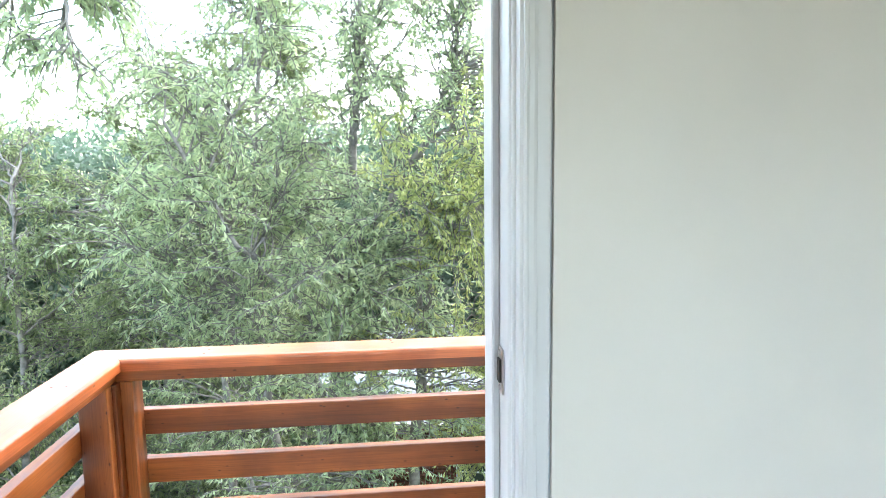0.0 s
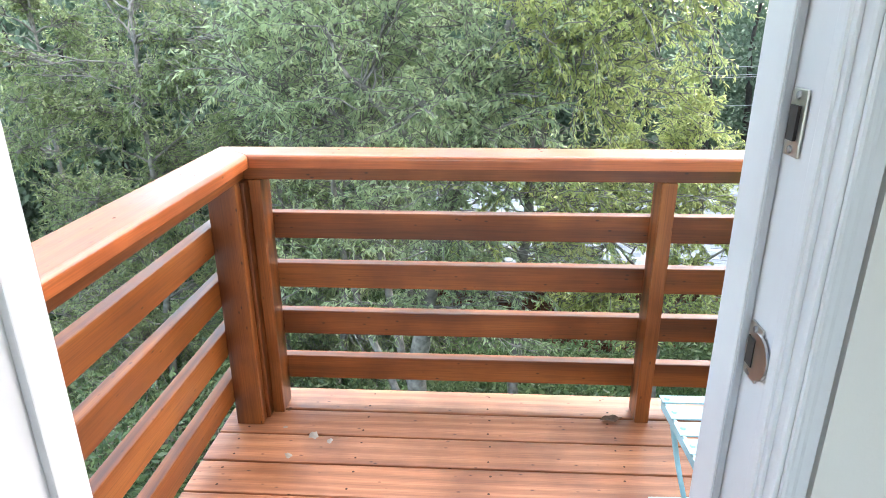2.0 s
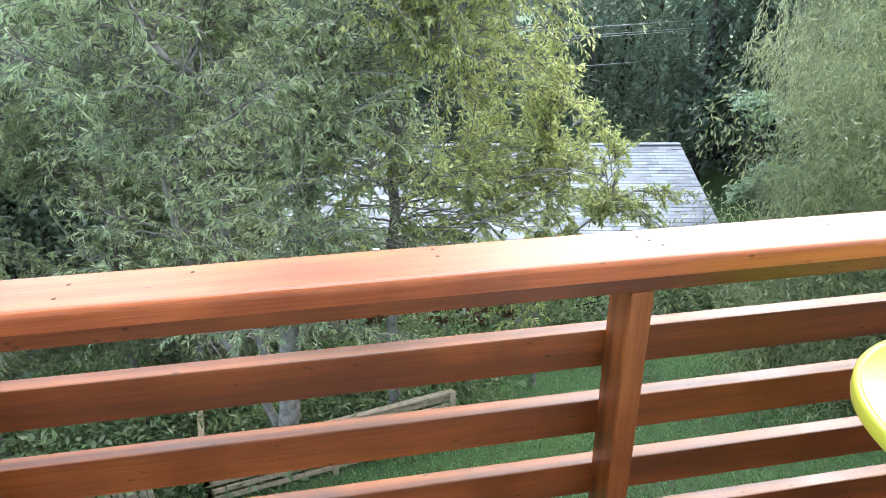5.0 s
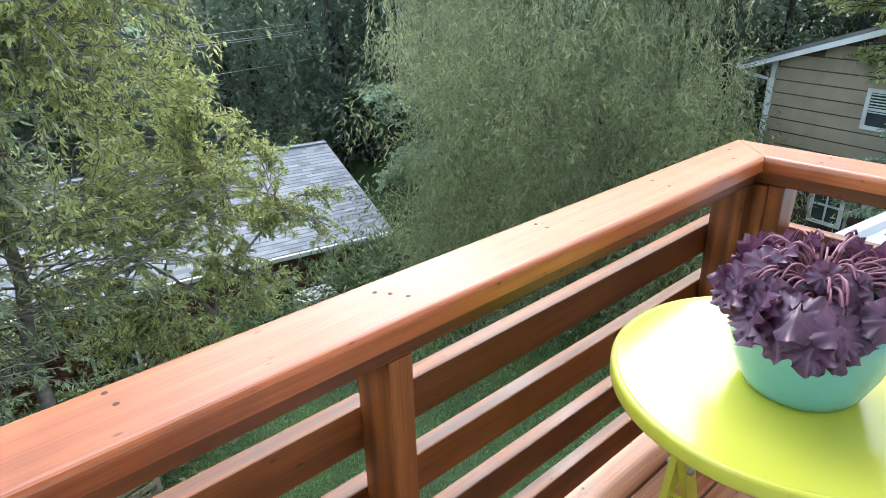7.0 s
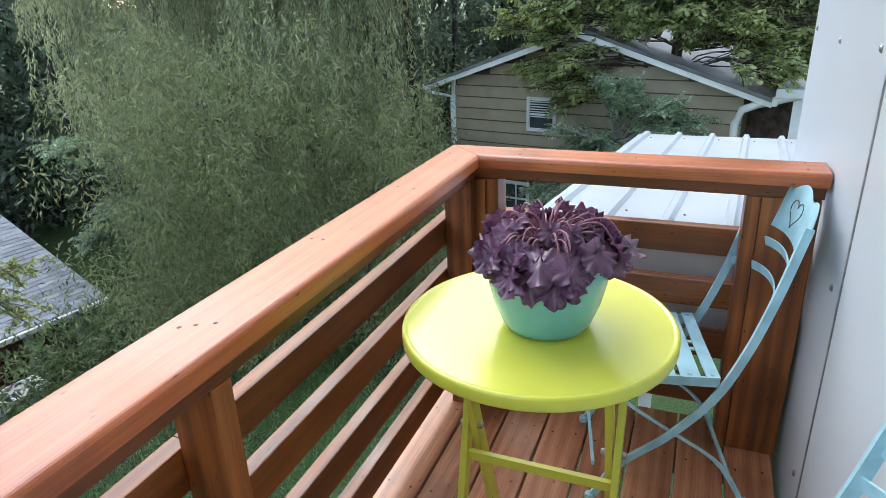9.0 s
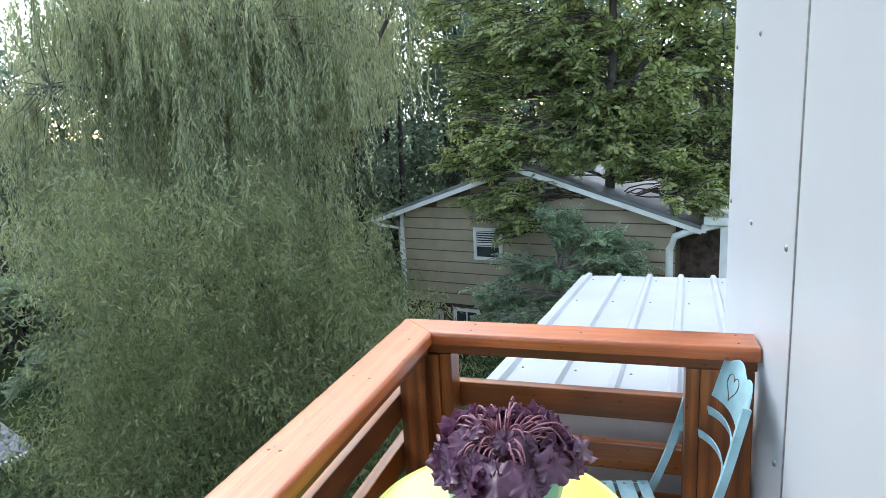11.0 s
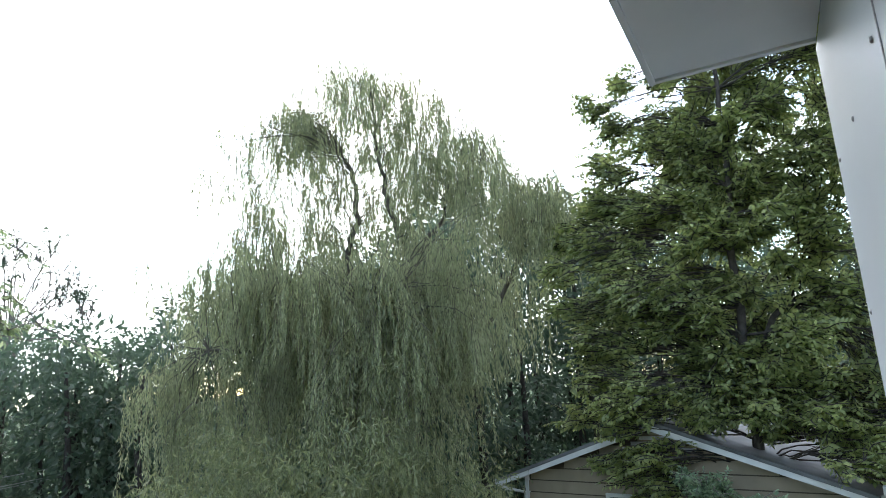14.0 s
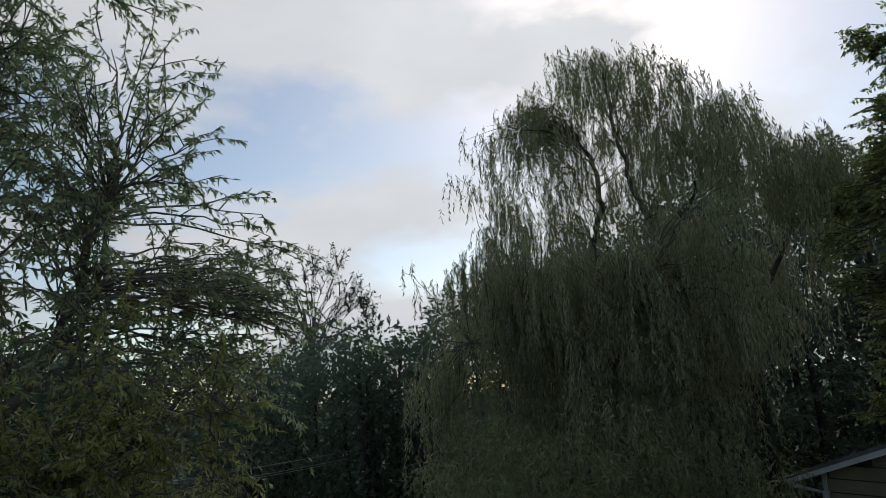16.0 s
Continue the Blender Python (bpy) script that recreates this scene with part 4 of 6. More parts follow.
def make_tan_house():
    # gable end faces the balcony
    h = empty("beige_house", (12.0, 1.37, 0.0), -11.0)
    tagged(h, "beige lap-sided house with white trim and pale gable roof", "house")
    L, R, base, wb, eave, ridge = -2.62, 2.65, -4.6, -1.98, -0.08, 0.80
    x = 0.0
    half = (R - L) / 2

    def top(y):
        return ridge - 0.10 - abs(y - (L + R) / 2) / half * (ridge - eave)
    bm = bmesh.new()
    pr = [(L, base), (R, base), (R, eave), ((L + R) / 2, ridge - 0.1), (L, eave)]
    a = [bm.verts.new((0, y, z)) for y, z in pr]
    b = [bm.verts.new((9, y, z)) for y, z in pr]
    bm.faces.new(a)
    bm.faces.new(b)
    for i in range(5):
        j = (i + 1) % 5
        bm.faces.new((a[i], b[i], b[j], a[j]))
    bmesh.ops.recalc_face_normals(bm, faces=bm.faces[:])
    part("wall", bm, SIDING_GAP, h)
    # lap siding, each course leaning out at its foot
    z, n = wb, 0
    while z < ridge - 0.3:
        z2 = z + 0.215
        y_lo, y_hi = L, R
        if z2 > eave:
            run = half * (1 - (z2 - eave) / (ridge - 0.1 - eave))
            y_lo, y_hi = (L + R) / 2 - run, (L + R) / 2 + run
        if y_hi - y_lo > 0.4:
            bm = bmesh.new()
            q = [bm.verts.new(p) for p in ((-0.045, y_lo, z), (-0.045, y_hi, z), (-0.030, y_hi, z2 - 0.022), (-0.030, y_lo, z2 - 0.022), (-0.001, y_lo, z), (-0.001, y_hi, z))]
            bm.faces.new((q[0], q[3], q[2], q[1]))
            bm.faces.new((q[0], q[1], q[5], q[4]))
            bmesh.ops.recalc_face_normals(bm, faces=bm.faces[:])
            part("siding_board", bm, BEIGE, h)
        z, n = z2, n + 1
    # gable vent panel
    for k in range(3):
        yw = 0.62 - 0.16 * k
        boxed("vent_slat", (-0.05, -0.024, (L + R) / 2 - yw, (L + R) / 2 + yw, ridge - 0.52 + 0.09 * k, ridge - 0.46 + 0.09 * k), GUTTER, h)
    # dark foundation with flaking whitewash
    boxed("foundation", (-0.012, 0.3, L + 0.03, R - 0.03, base, wb - 0.002), STAIN_AND_SHADE, h)
    rng = np.random.default_rng(5)
    for k in range(60):
        y = rng.uniform(L + 0.1, R - 0.1)
        zc = wb - rng.uniform(0.02, 0.5)
        w, d = rng.uniform(0.015, 0.05), rng.uniform(0.08, 0.45)
        boxed("paint_flake", (-0.020 - 0.0001 * k, -0.013, y - w, y + w, zc - d, zc), PALE, h)
    boxed("corner_trim", (-0.055, 0.0, R - 0.06, R + 0.012, wb, eave), GUTTER, h)
    boxed("joint_strip", (-0.052, -0.004, -0.10, -0.07, wb, eave + 0.5), BEIGE, h)
    # windows
    def window(yc, zc, w, hh, bars):
        wd = empty("window", (-0.055, yc, zc))
        wd.parent = h
        bm = bmesh.new()
        for s in (-1, 1):
            box(bm, -0.02, 0.02, s * w / 2 - 0.03, s * w / 2 + 0.03, -hh / 2 - 0.03, hh / 2 + 0.03)
            box(bm, -0.02, 0.02, -w / 2 + 0.03, w / 2 - 0.03, s * hh / 2 - 0.03, s * hh / 2 + 0.03)
        box(bm, -0.012, 0.018, -w / 2 + 0.03, w / 2 - 0.03, -0.018, 0.018)
        if bars:
            box(bm, -0.012, 0.018, -0.015, 0.015, -hh / 2 + 0.03, hh / 2 - 0.03)
        part("frame", bm, GUTTER, wd, "white window frame")
        boxed("pane", (0.0, 0.008, -w / 2 + 0.025, w / 2 - 0.025, -hh / 2 + 0.025, hh / 2 - 0.025), GLASS_DARK, wd)
        if not bars:
            bm = bmesh.new()
            for k in range(7):
                zz = hh / 2 - 0.05 - 0.045 * k
                box(bm, -0.006, -0.002, -w / 2 + 0.035, w / 2 - 0.035, zz - 0.012, zz + 0.006)
            part("blind", bm, GUTTER, wd)
    window(0.74, -0.74, 0.52, 0.56, False)
    window(1.25, wb - 0.42, 0.5, 0.62, True)
    # roof: two pale slopes, darkened for tree shade, with ribs of snow-white metal
    mid = (L + R) / 2
    for s in (-1, 1):
        rise = (ridge - eave) / half
        ex, ez = half + 0.42, eave - rise * 0.42
        bm = bmesh.new()
        pts = [(mid, ridge), (mid + s * ex, ez), (mid + s * ex, ez - 0.06), (mid, ridge - 0.06)]
        f = [bm.verts.new((-0.38, y, z)) for y, z in pts]
        g = [bm.verts.new((9.4, y, z)) for y, z in pts]
        bm.faces.new(f)
        bm.faces.new(g)
        for i in range(4):
            j = (i + 1) % 4
            bm.faces.new((f[i], g[i], g[j], f[j]))
        bmesh.ops.recalc_face_normals(bm, faces=bm.faces[:])
        part("roof", bm, SHADED_ROOF, h)
        # barge board below the slope's edge
        bm = bmesh.new()
        pts = [(mid, ridge - 0.062), (mid + s * ex, ez - 0.062), (mid + s * ex, ez - 0.14), (mid, ridge - 0.16)]
        f = [bm.verts.new((-0.37, y, z)) for y, z in pts]
        g = [bm.verts.new((-0.34, y, z)) for y, z in pts]
        bm.faces.new(f)
        bm.faces.new(g)
        for i in range(4):
            j = (i + 1) % 4
            bm.faces.new((f[i], g[i], g[j], f[j]))
        bmesh.ops.recalc_face_normals(bm, faces=bm.faces[:])
        part("barge_board", bm, GUTTER, h)
    ge = half + 0.44
    for s in (-1, 1):
        boxed("gutter", (-0.36, 9.4, mid + s * ge - 0.05, mid + s * ge + 0.05, eave - 0.26, eave - 0.16), GUTTER, h, 0.01)
    yl = mid + half + 0.02
    v, f = tube([(-0.3, mid + ge, eave - 0.24), (-0.25, mid + ge - 0.05, eave - 0.32), (-0.05, yl, eave - 0.42), (-0.04, yl, -1.4), (-0.04, yl, wb - 0.6)], 0.035, 0.035, 8)
    raw("downspout", v, f, GUTTER, h)
    # porch on the near-right corner: dark block as its shade, bent downspout, posts
    boxed("porch_shade_block", (0.5, 3.0, L - 1.9, L - 0.01, base, eave - 0.05), STAIN_AND_SHADE, h)
    v, f = tube([(-0.3, L - 0.95, eave - 0.02), (-0.3, L - 0.75, eave - 0.10), (-0.3, L - 0.25, eave - 0.24), (-0.28, L - 0.02, eave - 0.34), (-0.25, L + 0.06, eave - 0.55), (-0.22, L + 0.06, wb - 0.8)], 0.06, 0.06, 8)
    raw("downspout", v, f, GUTTER, h)
    for y in (L - 0.75, L - 0.82 - 0.9):
        boxed("porch_post", (-0.3, -0.18, y - 0.06, y + 0.06, base, eave - 0.10), GUTTER, h)
    boxed("porch_roof_edge", (-0.4, 3.0, L - 2.2, L - 0.46, eave - 0.12, eave + 0.0), GUTTER, h)


make_tan_house()


def make_brick_house():
    """Brick bungalow down the slope; long side and grey shingle roof towards the balcony."""
    o = empty("brick_house", (9.25, 10.85, 0.0), -11.0)     # at the eave's right end; local -x runs along the eave
    tagged(o, "red brick bungalow with grey shingle gable roof among trees", "house")
    LEN, RUN = 10.6, 4.1
    ez, rz = -4.36, -3.05
    boxed("wall", (-LEN + 0.4, -0.4, 0.42, 2 * RUN - 0.42, -8.6, ez - 0.02), MORTAR, o)
    # bricks of the long side
    rng = np.random.default_rng(3)
    me = box(bmesh.new(), -0.098, 0.098, -0.012, 0.012, -0.029, 0.029)
    bm_mesh = bpy.data.meshes.new("brick")
    me.to_mesh(bm_mesh)
    me.free()
    bm_mesh.materials.append(BRICK)
    V, F, cnt = [], [], 0
    cube = np.array([(x, y, z) for x in (-0.098, 0.098) for y in (-0.012, 0.012) for z in (-0.029, 0.029)])
    cf = np.array([(0, 1, 3, 2), (4, 6, 7, 5), (0, 4, 5, 1), (2, 3, 7, 6), (0, 2, 6, 4), (1, 5, 7, 3)])
    single = 0
    for r in range(32):
        zb = ez - 0.10 - r * 0.068
        for k in range(46):
            xb = -0.55 - k * 0.208 - (0.104 if r % 2 else 0)
            if xb < -LEN + 0.5:
                continue
            c = np.array([xb, 0.41 + rng.uniform(-0.002, 0.002), zb])
            if -4.6 < xb < -1.8 and 6 < r < 29 and single < 290:
                b = new("brick", bm_mesh)
                b.parent = o
                b.location = c
                single += 1
            else:
                V.append(cube + c)
                F.append(cf + cnt * 8)
                cnt += 1
    ob = raw("brickwork", np.concatenate(V), np.concatenate(F), BRICK, o)
    ob["kind"] = "stuff"
    # roof planes
    for s in (0, 1):
        bm = bmesh.new()
        ya, yb = (0.0, RUN) if s == 0 else (2 * RUN, RUN)
        pts = [(0, ya, ez), (-LEN, ya, ez), (-LEN, yb, rz), (0, yb, rz)]
        hi = [bm.verts.new(p) for p in pts]
        lo = [bm.verts.new((p[0], p[1], p[2] - 0.11)) for p in pts]
        bm.faces.new(hi)
        bm.faces.new(lo)
        for i in range(4):
            j = (i + 1) % 4
            bm.faces.new((hi[i], lo[i], lo[j], hi[j]))
        bmesh.ops.recalc_face_normals(bm, faces=bm.faces[:])
        part("roof", bm, SHINGLE, o)
    # shingle tabs on the near slope, in courses
    n = np.array([0, -(rz - ez), RUN])
    n = n / np.linalg.norm(n)
    V, F, cnt, single = [], [], 0, 0
    rows = 30
    slope = math.hypot(RUN, rz - ez)
    tab = bpy.data.meshes.new("shingle")
    lift = 0.012
    dy, dz = RUN / rows, (rz - ez) / rows
    tv = np.array([(-0.155, 0, 0), (0.155, 0, 0), (0.155, dy * 1.05, dz * 1.05), (-0.155, dy * 1.05, dz * 1.05)])
    topv = tv + n * np.array([lift, lift, 0.003, 0.003])[:, None]
    allv = np.concatenate([topv, tv[:2]])
    tf = [(0, 1, 2, 3), (4, 5, 1, 0)]
    tab.from_pydata([tuple(q) for q in allv], [], tf)
    tab.materials.append(SHINGLE)
    for r in range(rows):
        for k in range(34):
            xx = -0.17 - k * 0.318 - (0.159 if r % 2 else 0)
            if xx < -LEN + 0.16:
                continue
            c = np.array([xx, dy * r, ez + dz * r]) + n * rng.uniform(0.001, 0.006)
            if xx > -3.4 and single < 295:
                t = new("shingle", tab)
                t.parent = o
                t.location = c
                single += 1
            else:
                V.append(allv[[0, 1, 2, 3]] + c)
                F.append(np.array([[0, 1, 2, 3]]) + cnt * 4)
                cnt += 1
    ob = raw("shingles", np.concatenate(V), np.concatenate(F), SHINGLE, o)
    ob["kind"] = "stuff"
    boxed("ridge_cap", (-LEN, 0.0, RUN - 0.12, RUN + 0.12, rz - 0.01, rz + 0.025), SHINGLE, o, 0.01)
    boxed("gutter", (-LEN, 0.02, -0.10, -0.005, ez - 0.10, ez - 0.005), GUTTER, o, 0.01)
    boxed("vent_pipe", (-7.2, -7.05, 2.2, 2.35, ez + 0.6, ez + 1.05), SCREW, o, 0.01)
    for xw in (-2.9, -6.4):
        w = empty("window", (xw, 0.40, -5.75))
        w.parent = o
        bm = bmesh.new()
        for s in (-1, 1):
            box(bm, s * 0.42 - 0.04, s * 0.42 + 0.04, -0.03, 0.03, -0.6, 0.6)
            box(bm, -0.38, 0.38, -0.03, 0.03, s * 0.56 - 0.04, s * 0.56 + 0.04)
        box(bm, -0.38, 0.38, -0.02, 0.02, -0.02, 0.02)
        part("frame", bm, GUTTER, w)
        boxed("pane", (-0.38, 0.38, -0.012, 0.0, -0.55, 0.55), GLASS_DARK, w)
    boxed("porch_post", (-0.75, -0.6, 0.05, 0.2, -8.0, ez - 0.12), GUTTER, o)
    boxed("porch_post", (-1.7, -1.55, 0.05, 0.2, -8.0, ez - 0.12), GUTTER, o)


make_brick_house()


def make_fences():
    rng = np.random.default_rng(8)
    # pale board fence, two runs meeting at a corner
    f = empty("board_fence")
    tagged(f, "low weathered wooden board fence on the lawn", "fence")
    A, B, C = np.array([-2.2, 9.6]), np.array([-1.6, 6.9]), np.array([2.2, 7.15])
    for P, Q in ((A, B), (B, C)):
        L = np.linalg.norm(Q - P)
        n = max(2, int(L / 1.5) + 1)
        for i in range(n):
            p = P + (Q - P) * i / (n - 1)
            z = float(ground_z(*p))
            boxed("fence_post", (p[0] - 0.045, p[0] + 0.045, p[1] - 0.045, p[1] + 0.045, z - 0.2, z + 0.95), PALEWOOD, f, 0.004)
        for k in range(6):
            zz = 0.10 + 0.15 * k
            a = Vector((P[0], P[1], float(ground_z(*P)) + zz))
            b = Vector((Q[0], Q[1], float(ground_z(*Q)) + zz))
            part("rail", strip(bmesh.new(), [a, (a + b) / 2, b], (0, 0, 1), 0.085, 0.022), PALEWOOD, f)
        a = Vector((P[0], P[1], float(ground_z(*P)) + 0.96))
        b = Vector((Q[0], Q[1], float(ground_z(*Q)) + 0.96))
        side = (b - a).cross(Vector((0, 0, 1)))
        part("fence_cap", strip(bmesh.new(), [a, b], side, 0.10, 0.03), PALEWOOD, f)
    g = empty("picket_fence")
    tagged(g, "old grey picket fence in the undergrowth", "fence")
    P, Q = np.array([-7.5, 8.2]), np.array([-2.3, 6.6])
    pk = prism(bmesh.new(), [(-0.035, -0.009), (0.035, -0.009), (0.035, 0.009), (-0.035, 0.009)], 0.0, 1.05)
    me = bpy.data.meshes.new("picket")
    pk.to_mesh(me)
    pk.free()
    me.materials.append(GREYWOOD)
    rzp = math.atan2(Q[1] - P[1], Q[0] - P[0])
    for i in range(48):
        p = P + (Q - P) * i / 47
        o = new("picket", me)
        o.parent = g
        o.matrix_basis = Matrix.Translation((p[0], p[1], float(ground_z(*p)) - 0.03 + rng.uniform(-0.03, 0.03))) @ Matrix.Rotation(rzp, 4, "Z") @ Matrix.Rotation(rng.normal() * 0.03, 4, "Y")
    for zz in (0.3, 0.8):
        a = Vector((P[0], P[1] + 0.02, float(ground_z(*P)) + zz))
        b = Vector((Q[0], Q[1] + 0.02, float(ground_z(*Q)) + zz))
        part("rail", strip(bmesh.new(), [a, b], (0, 0, 1), 0.08, 0.03), GREYWOOD, g)


make_fences()


def make_ac_unit():
    z = float(ground_z(6.9, 10.4))
    a = empty("air_conditioner", (6.7, 10.35, z), -11)
    tagged(a, "pale grey air-conditioning unit beside the brick wall", "air conditioner")
    boxed("casing", (-0.42, 0.42, -0.3, 0.3, 0.05, 0.75), GUTTER, a, 0.03)
    boxed("base_slab", (-0.5, 0.5, -0.38, 0.38, -0.1, 0.049), MORTAR, a, 0.01)
    for k in range(7):
        boxed("louvre", (-0.36, 0.36, -0.306, -0.301, 0.14 + 0.08 * k, 0.17 + 0.08 * k), SCREW, a)
    fan = part("fan_grille", lathe(bmesh.new(), [(0, 0.77), (0.1, 0.775), (0.25, 0.765), (0.27, 0.752)], 24), SCREW, a)


make_ac_unit()


def make_wires():
    for k, (dz, off) in enumerate(((0.0, 0.0), (-0.42, 0.3), (-0.55, 0.5), (-2.0, 0.8))):
        p = np.array([(x, 30.0 + off + 0.05 * x, -1.4 + dz + 0.035 * (x - 12) + 0.0011 * (x - 18) ** 2) for x in np.linspace(-12, 40, 30)])
        p = np.array([0.6, -0.8, 1.5]) + (p - np.array([0.6, -0.8, 1.5])) * 0.62
        v, f = tube(p, 0.011, 0.011, 5)
        ob = raw("power_line", v, f, WIRE)
        tagged(ob, "pale overhead cable strung before the dark woods", "cable", group="overhead cables")


make_wires()


# ---------------------------------------------------------------- trees
UP = np.array([0, 0, 1.0])


def twig_leaves(soup, path, n_leaf, length, width, rng, droop=0.5, spread=1.0):
    """Leaves along the outer two thirds of a twig."""
    k = len(path)
    t = rng.uniform(0.25, 1.0, n_leaf) * (k - 1)
    i = np.minimum(t.astype(int), k - 2)
    fr = (t - i)[:, None]
    c = path[i] * (1 - fr) + path[i + 1] * fr
    d = path[i + 1] - path[i]
    d /= np.linalg.norm(d, axis=1, keepdims=True) + 1e-9
    al = d * 0.6 + rng.normal(size=(n_leaf, 3)) * 0.6 * spread
    al[:, 2] -= droop
    soup.add(*leaves(c, al, length, width, rng))


def frond_leaves(soup, path, n_leaf, length, width, rng, droop=0.3):
    """Leaflets in pairs to both sides of a stalk, lying flat with drooping tips."""
    k = len(path)
    t = np.repeat(np.linspace(0.12, 1.0, n_leaf // 2), 2) * (k - 1)
    i = np.minimum(t.astype(int), k - 2)
    fr = (t - i)[:, None]
    c = path[i] * (1 - fr) + path[i + 1] * fr
    d = path[i + 1] - path[i]
    d /= np.linalg.norm(d, axis=1, keepdims=True) + 1e-9
    up = UP + rng.normal(size=3) * 0.45
    across = np.cross(d, up)
    across *= np.where(np.arange(len(t)) % 2, 1.0, -1.0)[:, None]
    al = across + d * 0.45 + rng.normal(size=c.shape) * 0.16
    al[:, 2] -= droop
    al /= np.linalg.norm(al, axis=1, keepdims=True) + 1e-9
    side = np.cross(al, up)
    side /= np.linalg.norm(side, axis=1, keepdims=True) + 1e-9
    L = (length * rng.uniform(0.7, 1.2, len(c)))[:, None]
    side = side + rng.normal(size=c.shape) * 0.4
    v = np.stack([c, c + al * L * 0.5 + side * width * 0.5, c + al * L, c + al * L * 0.5 - side * width * 0.5], 1).reshape(-1, 3)
    soup.add(v, np.arange(len(c) * 4, dtype=np.int32).reshape(-1, 4))


def broadleaf(name, label, base, trunk_paths, blobs, twigs_per, leaves_per, leaf, leaf_m, bark_m, seed, twig_len=0.9, droop=0.45, limb_r=0.05, group="", sub=5, size=(0.42, 0.68), spread=0.85, tall=1.15, frond=False):
    """A tree: given trunk and limb paths with radii; crown made of twigs that fill uneven blobs.
    blobs: (x, y, z, rx, ry, rz, share)."""
    rng = np.random.default_rng(seed)
    t = empty(name, base)
    tagged(t, label, "tree", group=group)
    b = np.array(base)
    wood, crown = Soup(), Soup()
    nodes = []
    for pts, r0, r1 in trunk_paths:
        path = np.array([list(q) for q in curve_pts(pts, 6)]) if len(pts) > 2 else bend(pts[0], pts[1], rng)
        path = path + rng.normal(size=path.shape) * 0.02
        wood.add(*tube(path - b, r0, r1, 9))
        nodes.append(path[len(path) // 3:])
    nodes = np.concatenate(nodes)
    clumps = []
    for (x, y, z, rx, ry, rz, share) in blobs:
        for _ in range(sub):
            d = rng.normal(size=3)
            d = d / np.linalg.norm(d) * rng.uniform(0.15, spread)
            k = rng.uniform(*size)
            clumps.append((x + d[0] * rx, y + d[1] * ry, z + d[2] * rz * tall, rx * k, ry * k, rz * k * tall, share / sub * rng.uniform(0.6, 1.4)))
    for (x, y, z, rx, ry, rz, share) in clumps:
        c, rad = np.array([x, y, z]), np.array([rx, ry, rz])
        # a limb from the closest trunk node into the blob
        start = nodes[np.argmin(np.linalg.norm((nodes - (c - UP * rz * 0.6)), axis=1))]
        limb = bend(start, c, rng, 8, 0.08, 0.06)
        wood.add(*tube(limb - b, limb_r * 0.7, limb_r * 0.25, 5))
        m = int(twigs_per * share)
        for k in range(m):
            d = rng.normal(size=3)
            d /= np.linalg.norm(d)
            tip = c + d * rad * rng.uniform(0.35, 1.0) ** 0.6 * (0.85 + 0.35 * math.sin(5 * d[0] + 3 * d[1] + x))
            root = limb[rng.integers(3, 8)]
            L = np.linalg.norm(tip - root)
            if L > twig_len:
                root2 = tip + (root - tip) / L * twig_len
            else:
                root2 = root
            p = bend(root2, tip, rng, 5, 0.10, 0.08)
            if k % 3 == 0 and L > twig_len:
                wood.add(*tube(bend(root, root2, rng, 5, 0.10, 0.05) - b, limb_r * 0.32, limb_r * 0.16, 4))
            wood.add(*tube(p - b, 0.011, 0.005, 3))
            if frond:
                frond_leaves(crown, p - b, leaves_per, leaf[0], leaf[1], rng, droop)
            else:
                twig_leaves(crown, p - b, leaves_per, leaf[0], leaf[1], rng, droop)
    wood.make("trunk", bark_m, t, True)
    crown.make("crown", leaf_m, t)
    return t


def gz(x, y):
    return float(ground_z(x, y))


